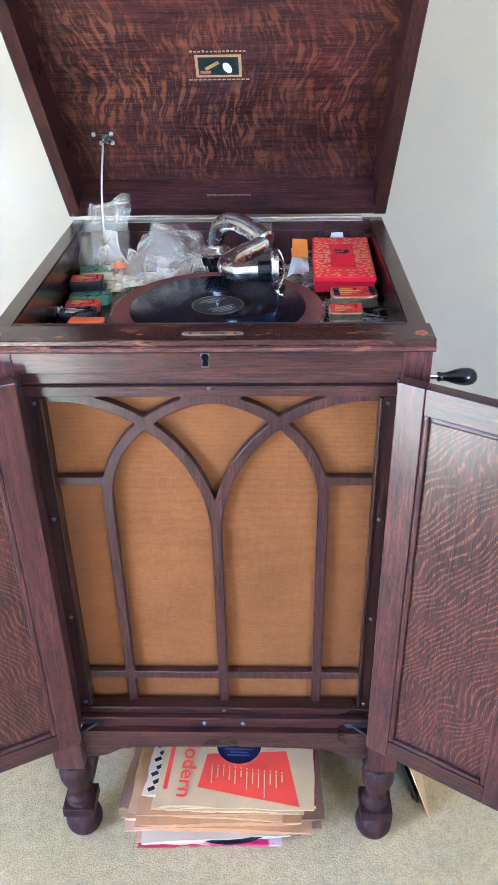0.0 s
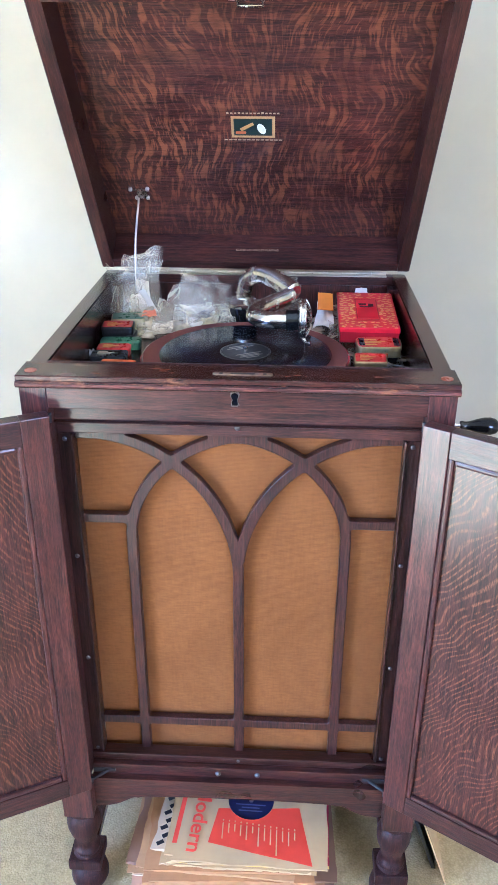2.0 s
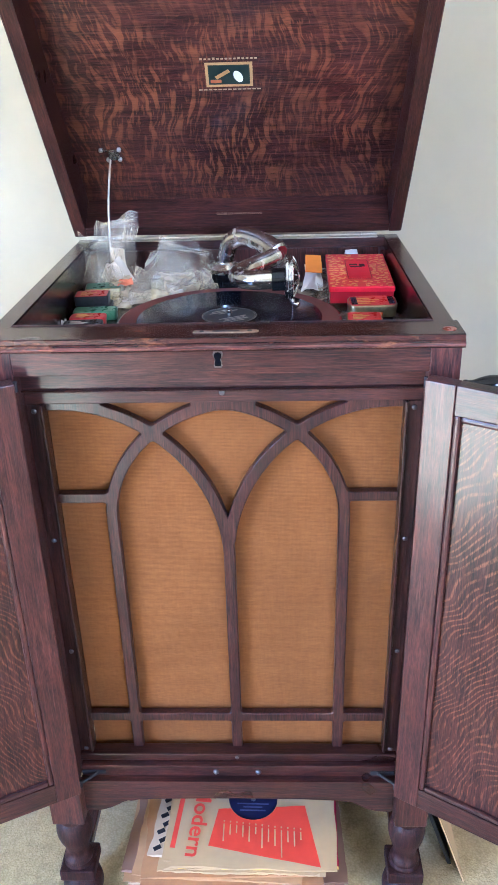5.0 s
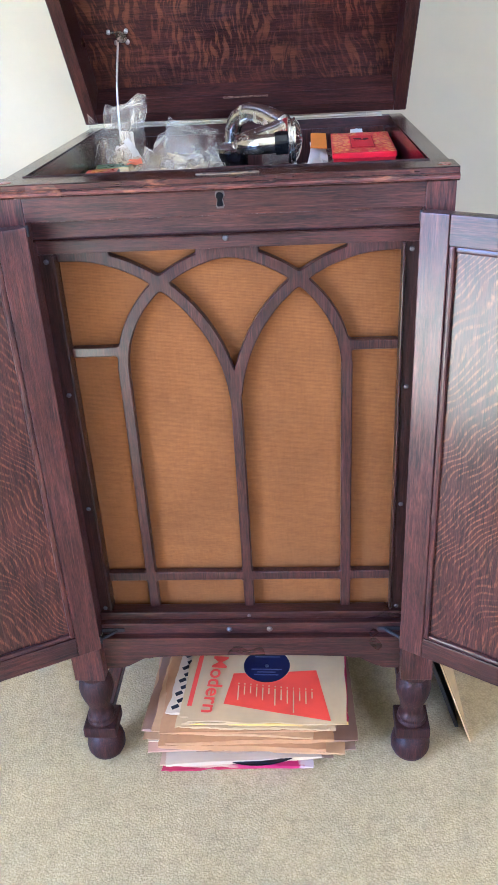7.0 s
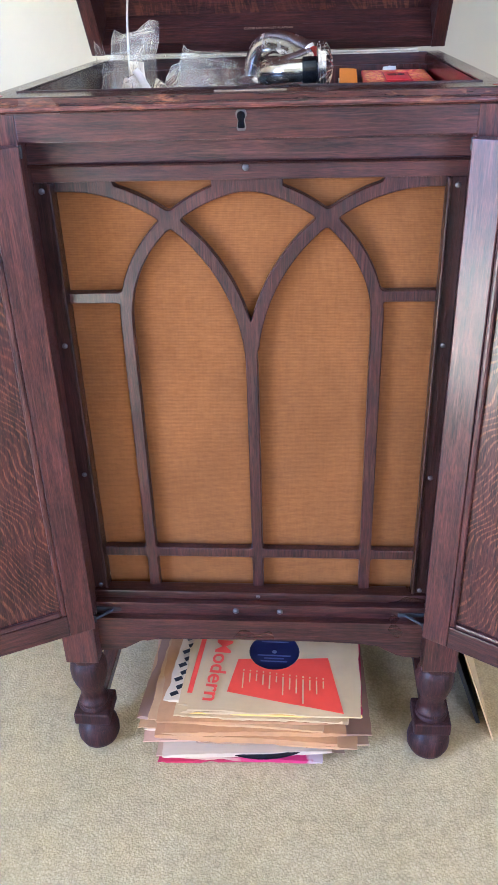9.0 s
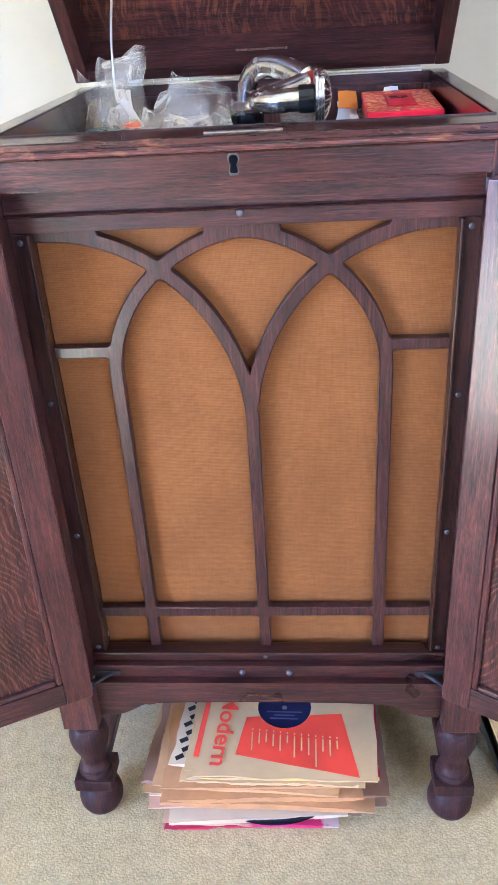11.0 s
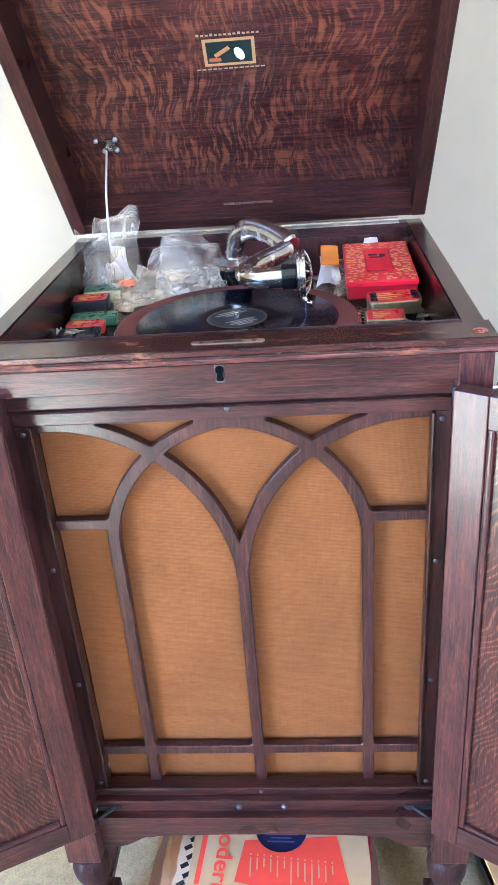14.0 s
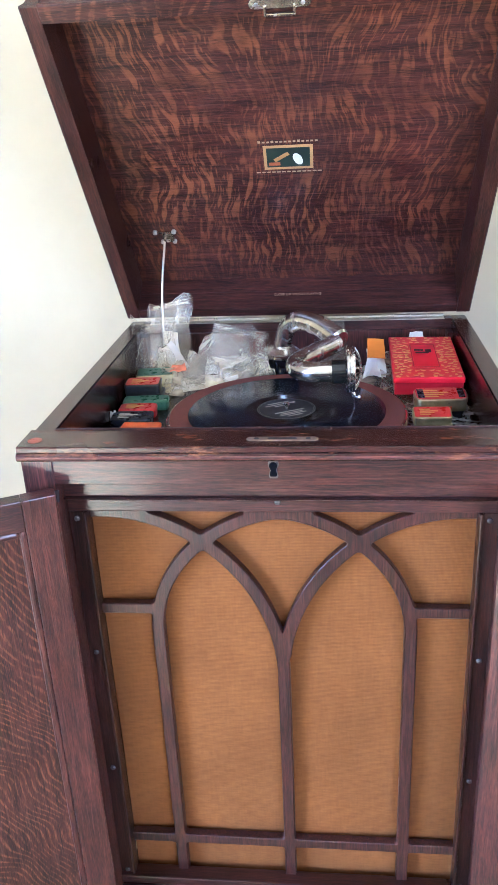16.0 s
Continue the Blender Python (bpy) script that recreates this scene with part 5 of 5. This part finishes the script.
# (label, material, x, y, yaw, thickness, width)
STACK = [
    ("crimson-edged record sleeve at the bottom of the stack", CRIMSON, -0.040, 0.045, 3, 0.0040, 0.235),
    ("magenta printed record sleeve low in the stack", MAGENTA, -0.030, 0.050, -1, 0.0065, 0.246),
    ("dull kraft record sleeve low in the stack", KRAFT_DIM, -0.004, 0.060, 2, 0.0040, 0.248),
    ("off-white record sleeve showing its black record", WHITE_SL, -0.028, 0.053, 4, 0.0080, 0.250),
    ("brown kraft record sleeve jutting from the stack", KRAFT_DIM, 0.030, 0.072, 1, 0.0050, 0.254),
    ("pale kraft record sleeve jutting from the stack", KRAFT2, 0.022, 0.066, -3, 0.0050, 0.252),
    ("mauve-brown card sleeve jutting out of the stack", MAUVE, 0.034, 0.078, 2, 0.0050, 0.250),
    ("pinkish buff record sleeve in the stack", PINKISH, -0.050, 0.064, 3, 0.0040, 0.256),
    ("off-white paper sleeve with a bent edge", WHITE_SL, -0.044, 0.070, -2, 0.0040, 0.250),
    ("buff paper sleeve with a torn corner in the stack", KRAFT2, -0.052, 0.074, -1, 0.0040, 0.254),
    ("mauve-brown card album jutting out of the stack", MAUVE, -0.048, 0.082, -4, 0.0060, 0.258),
    ("torn brown kraft record sleeve bulging from the stack", PAPER_KRAFT, -0.018, 0.054, -1, 0.0105, 0.266),
    ("torn brown kraft record sleeve with a creased front", PAPER_KRAFT, -0.010, 0.056, 2, 0.0090, 0.262),
    ("pale kraft record sleeve with a ragged edge", KRAFT2, -0.030, 0.062, -3, 0.0050, 0.256),
    ("thin brown kraft sleeve in the stack", PAPER_KRAFT, -0.026, 0.060, 1, 0.0050, 0.252),
    ("cream paper sleeve with a ragged edge", PAPER_CREAM, 0.004, 0.064, -2, 0.0040, 0.252),
    ("ochre yellow record sleeve in the stack", YELLOW_SL, 0.020, 0.0680, 0.5, 0.0040, 0.250),
    ("crimson card record sleeve in the stack", CRIMSON, 0.024, 0.0740, -1, 0.0040, 0.250),
    ("white record sleeve with a black chequered border", WHITE_SL, -0.003, 0.072, -5, 0.0060, 0.252),
    ("torn cream record sleeve near the top", PAPER_CREAM, 0.010, 0.0590, 1.5, 0.0040, 0.248),
    ("worn cream record sleeve near the top", PAPER_CREAM, 0.014, 0.062, -2.5, 0.0040, 0.250),
]
z = 0.0006
for i, (lab_, mat_, x, y, yaw, th, w) in enumerate(STACK):
    sl = thing("record_sleeve", lab_, "record sleeve", "record sleeves under the cabinet", pose(x, y, z + th / 2 + 0.0006, 0, 0, yaw))
    part("sleeve_paper", sleeve_mesh(w, w, th, i * 3.1 + 1, 0.009 if "torn" in lab_ or "ragged" in lab_ else 0.005), mat_, sl, smooth=True)
    if "black record" in lab_:
        part("record_edge", lathe([(0.1235, -0.0011), (0.125, -0.0006), (0.125, 0.0006), (0.1235, 0.0011)], 60, Matrix.Translation((0.03, -0.0095, 0.0005)) @ pose(0, 0, 0, 0, -1.5, 0)), SHELLAC, sl)
    if "chequered" in lab_:
        for k in range(17):
            bm = box(-0.006, 0.006, -0.0035, 0.0035, 0, 0.0006)
            bm.transform(Matrix.Translation((-w / 2 + 0.012 + 0.006 * (k % 2), -w / 2 + 0.012 + k * 0.0145, th / 2 + 0.0002)) @ pose(0, 0, 0, 0, 0, 35))
            part("printed_block", bm, BLACK_SL, sl)
    z += th * 0.915
STACK_TOP = z + 0.001

# the top sleeve: cream paper, cut out for the label
yaw_top = -1.2
TOPM = pose(0.0235, 0.0520, STACK_TOP + 0.0016, 0.6, 0.3, yaw_top)
top_sleeve = thing("record_sleeve", "cream record sleeve with orange-red printing, on the stack", "record sleeve", "record sleeves under the cabinet", TOPM)
bm = bmesh.new()
NA, RH = 72, 0.0385
HC = (-0.0055, -0.0035)
rings = []
for k in range(9):
    f = k / 8
    ring = []
    for a in range(NA):
        t = 2 * math.pi * a / NA
        c, s = math.cos(t), math.sin(t)
        half = S10 / 2
        q = half / max(abs(c), abs(s))
        inner, outer = Vector((HC[0] + RH * c, HC[1] + RH * s)), Vector((q * c, q * s))
        p = inner.lerp(outer, f)
        wob = 0.0022 * noise.noise((t * 3, 2.0, 1.0)) if k == 8 else 0
        ring.append(bm.verts.new((p.x + wob * c, p.y + wob * s, 0.0028 - 0.0022 * f ** 3 + 0.0012 * noise.noise((p.x * 16, p.y * 16, 4)))))
    rings.append(ring)
low = [bm.verts.new((v.co.x, v.co.y, -0.0016)) for v in rings[-1]]
hole = [bm.verts.new((v.co.x, v.co.y, v.co.z - 0.0012)) for v in rings[0]]
for r0, r1 in zip([hole, *rings], [*rings, low]):
    for a in range(NA):
        bm.faces.new((r0[a], r1[a], r1[(a + 1) % NA], r0[(a + 1) % NA]))
bmesh.ops.recalc_face_normals(bm, faces=bm.faces[:])
part("sleeve_paper", bm, PAPER_CREAM, top_sleeve, "cream paper", smooth=True)
part("record_edge", lathe([(0.1135, -0.0012), (0.115, -0.0006), (0.115, 0.0006), (0.1135, 0.0009)], 60, Matrix.Translation((HC[0], HC[1] + 0.01, 0))), SHELLAC, top_sleeve)
lb = part("record_label", lathe([(0.0400, 0.0009), (0.0400, 0.0012)], 48, Matrix.Translation((*HC, 0))), plain("navy_label_paper", (0.012, 0.012, 0.045), 0.45, 0, 0.15, 100, 0), top_sleeve, "navy label seen through the cut-out")
part("label_hole", lathe([(0.0036, 0.0012), (0.0036, 0.0014)], 16, Matrix.Translation((*HC, 0))), STEEL, lb)
for zz, w in ((0.021, 0.042), (-0.008, 0.05), (-0.014, 0.03), (-0.020, 0.04)):
    part("label_bar", box(HC[0] - w / 2, HC[0] + w / 2, HC[1] + zz - 0.0011, HC[1] + zz + 0.0011, 0.0012, 0.0015), plain("silver_blue_ink", (0.10, 0.10, 0.16), 0.4) if w == 0.042 else bpy.data.materials["silver_blue_ink"], lb)


def printed(name, corners, mat, lift=0.0006, n=10):
    """A printed patch that follows the paper's gentle waves."""
    a, b, c, d = (Vector((*p, 0)) for p in corners)

    def shape(u, v):
        p = a.lerp(b, u).lerp(d.lerp(c, u), v)
        off = Vector((p.x - HC[0], p.y - HC[1], 0))
        if off.length < RH + 0.0008:
            p = Vector((*HC, 0)) + off.normalized() * (RH + 0.0008)
        f = max(abs(p.x), abs(p.y)) / (S10 / 2)
        p.z = 0.0030 - 0.0022 * max(0, (f - 0.3) / 0.7) ** 3 + 0.0012 * noise.noise((p.x * 16, p.y * 16, 4)) + lift
        return p

    return part(name, sheet(1, 1, n, n, shape), mat, top_sleeve)


inv = TOPM.inverted()


def on_top(x, y):
    p = inv @ Vector((x, y, TOPM.translation.z + 0.003))
    return (p.x, p.y)


printed("printed_panel", [on_top(-0.0480, -0.0355), on_top(0.1195, -0.0685), on_top(0.0995, 0.0360), on_top(-0.0360, 0.0290)], RED_INK, 0.0004, 40)
for i in range(13):
    x = -0.026 + i * 0.0098
    y1 = 0.005
    ln = (0.030, 0.018, 0.014, 0.020, 0.026, 0.012, 0.034, 0.022, 0.028, 0.046, 0.020, 0.026, 0.014)[i]
    for y0_, ln_ in ((y1, 0.003), (y1 - 0.006, ln)):
        printed("printed_line", [on_top(x - 0.001, y0_ - ln_ - x * 0.11), on_top(x + 0.001, y0_ - ln_ - x * 0.11), on_top(x + 0.001, y0_ - x * 0.11), on_top(x - 0.001, y0_ - x * 0.11)], PAPER_CREAM, 0.0010, 3)
printed("printed_rule", [on_top(-0.1060, -0.0375), on_top(-0.0985, -0.0385), on_top(-0.0855, 0.110), on_top(-0.0930, 0.110)], RED_INK, 0.0004, 14)
wx, wy = on_top(-0.0640, 0.022)
lettering("o Modern", 0.0385, RED_INK, top_sleeve, Matrix.Translation((wx, wy, 0.0050)) @ pose(0, 0, 0, 0, 0, -94) @ Matrix.Diagonal((1.02, 0.9, 1, 1)), "sleeve_lettering", 0.0002, "orange-red printed word", 0.0005)

# a thin black slab and a buff sleeve leaning on the cabinet's side
for i, (lab_, mat_, x, y0, th) in enumerate((("black record album leaning on the cabinet's side", BLACK_SL, 0.334, 0.016, 0.006), ("buff sleeve with brown spots leaning beside the cabinet", PAPER_CREAM, 0.348, -0.014, 0.0022))):
    t = thing("leaning_slab", lab_, "record album", "albums leaning on the cabinet", Matrix.Translation((x, 0.0, 0)) @ pose(0, 0, 0, 0, -19.0, 0))
    part("slab_body", box(-th, 0, y0, 0.24, 0.0, 0.26, 0.0006), mat_, t)
    if i == 1:
        for k in range(16):
            u, v = random.uniform(-0.006, 0.03), random.uniform(0.03, 0.22)
            part("brown_spot", lathe([(random.uniform(0.003, 0.007), 0), (0.002, 0.0004)], 9, Matrix.Translation((-th, u, v)) @ pose(0, 0, 0, 0, -90, 0)), MAUVE, t)
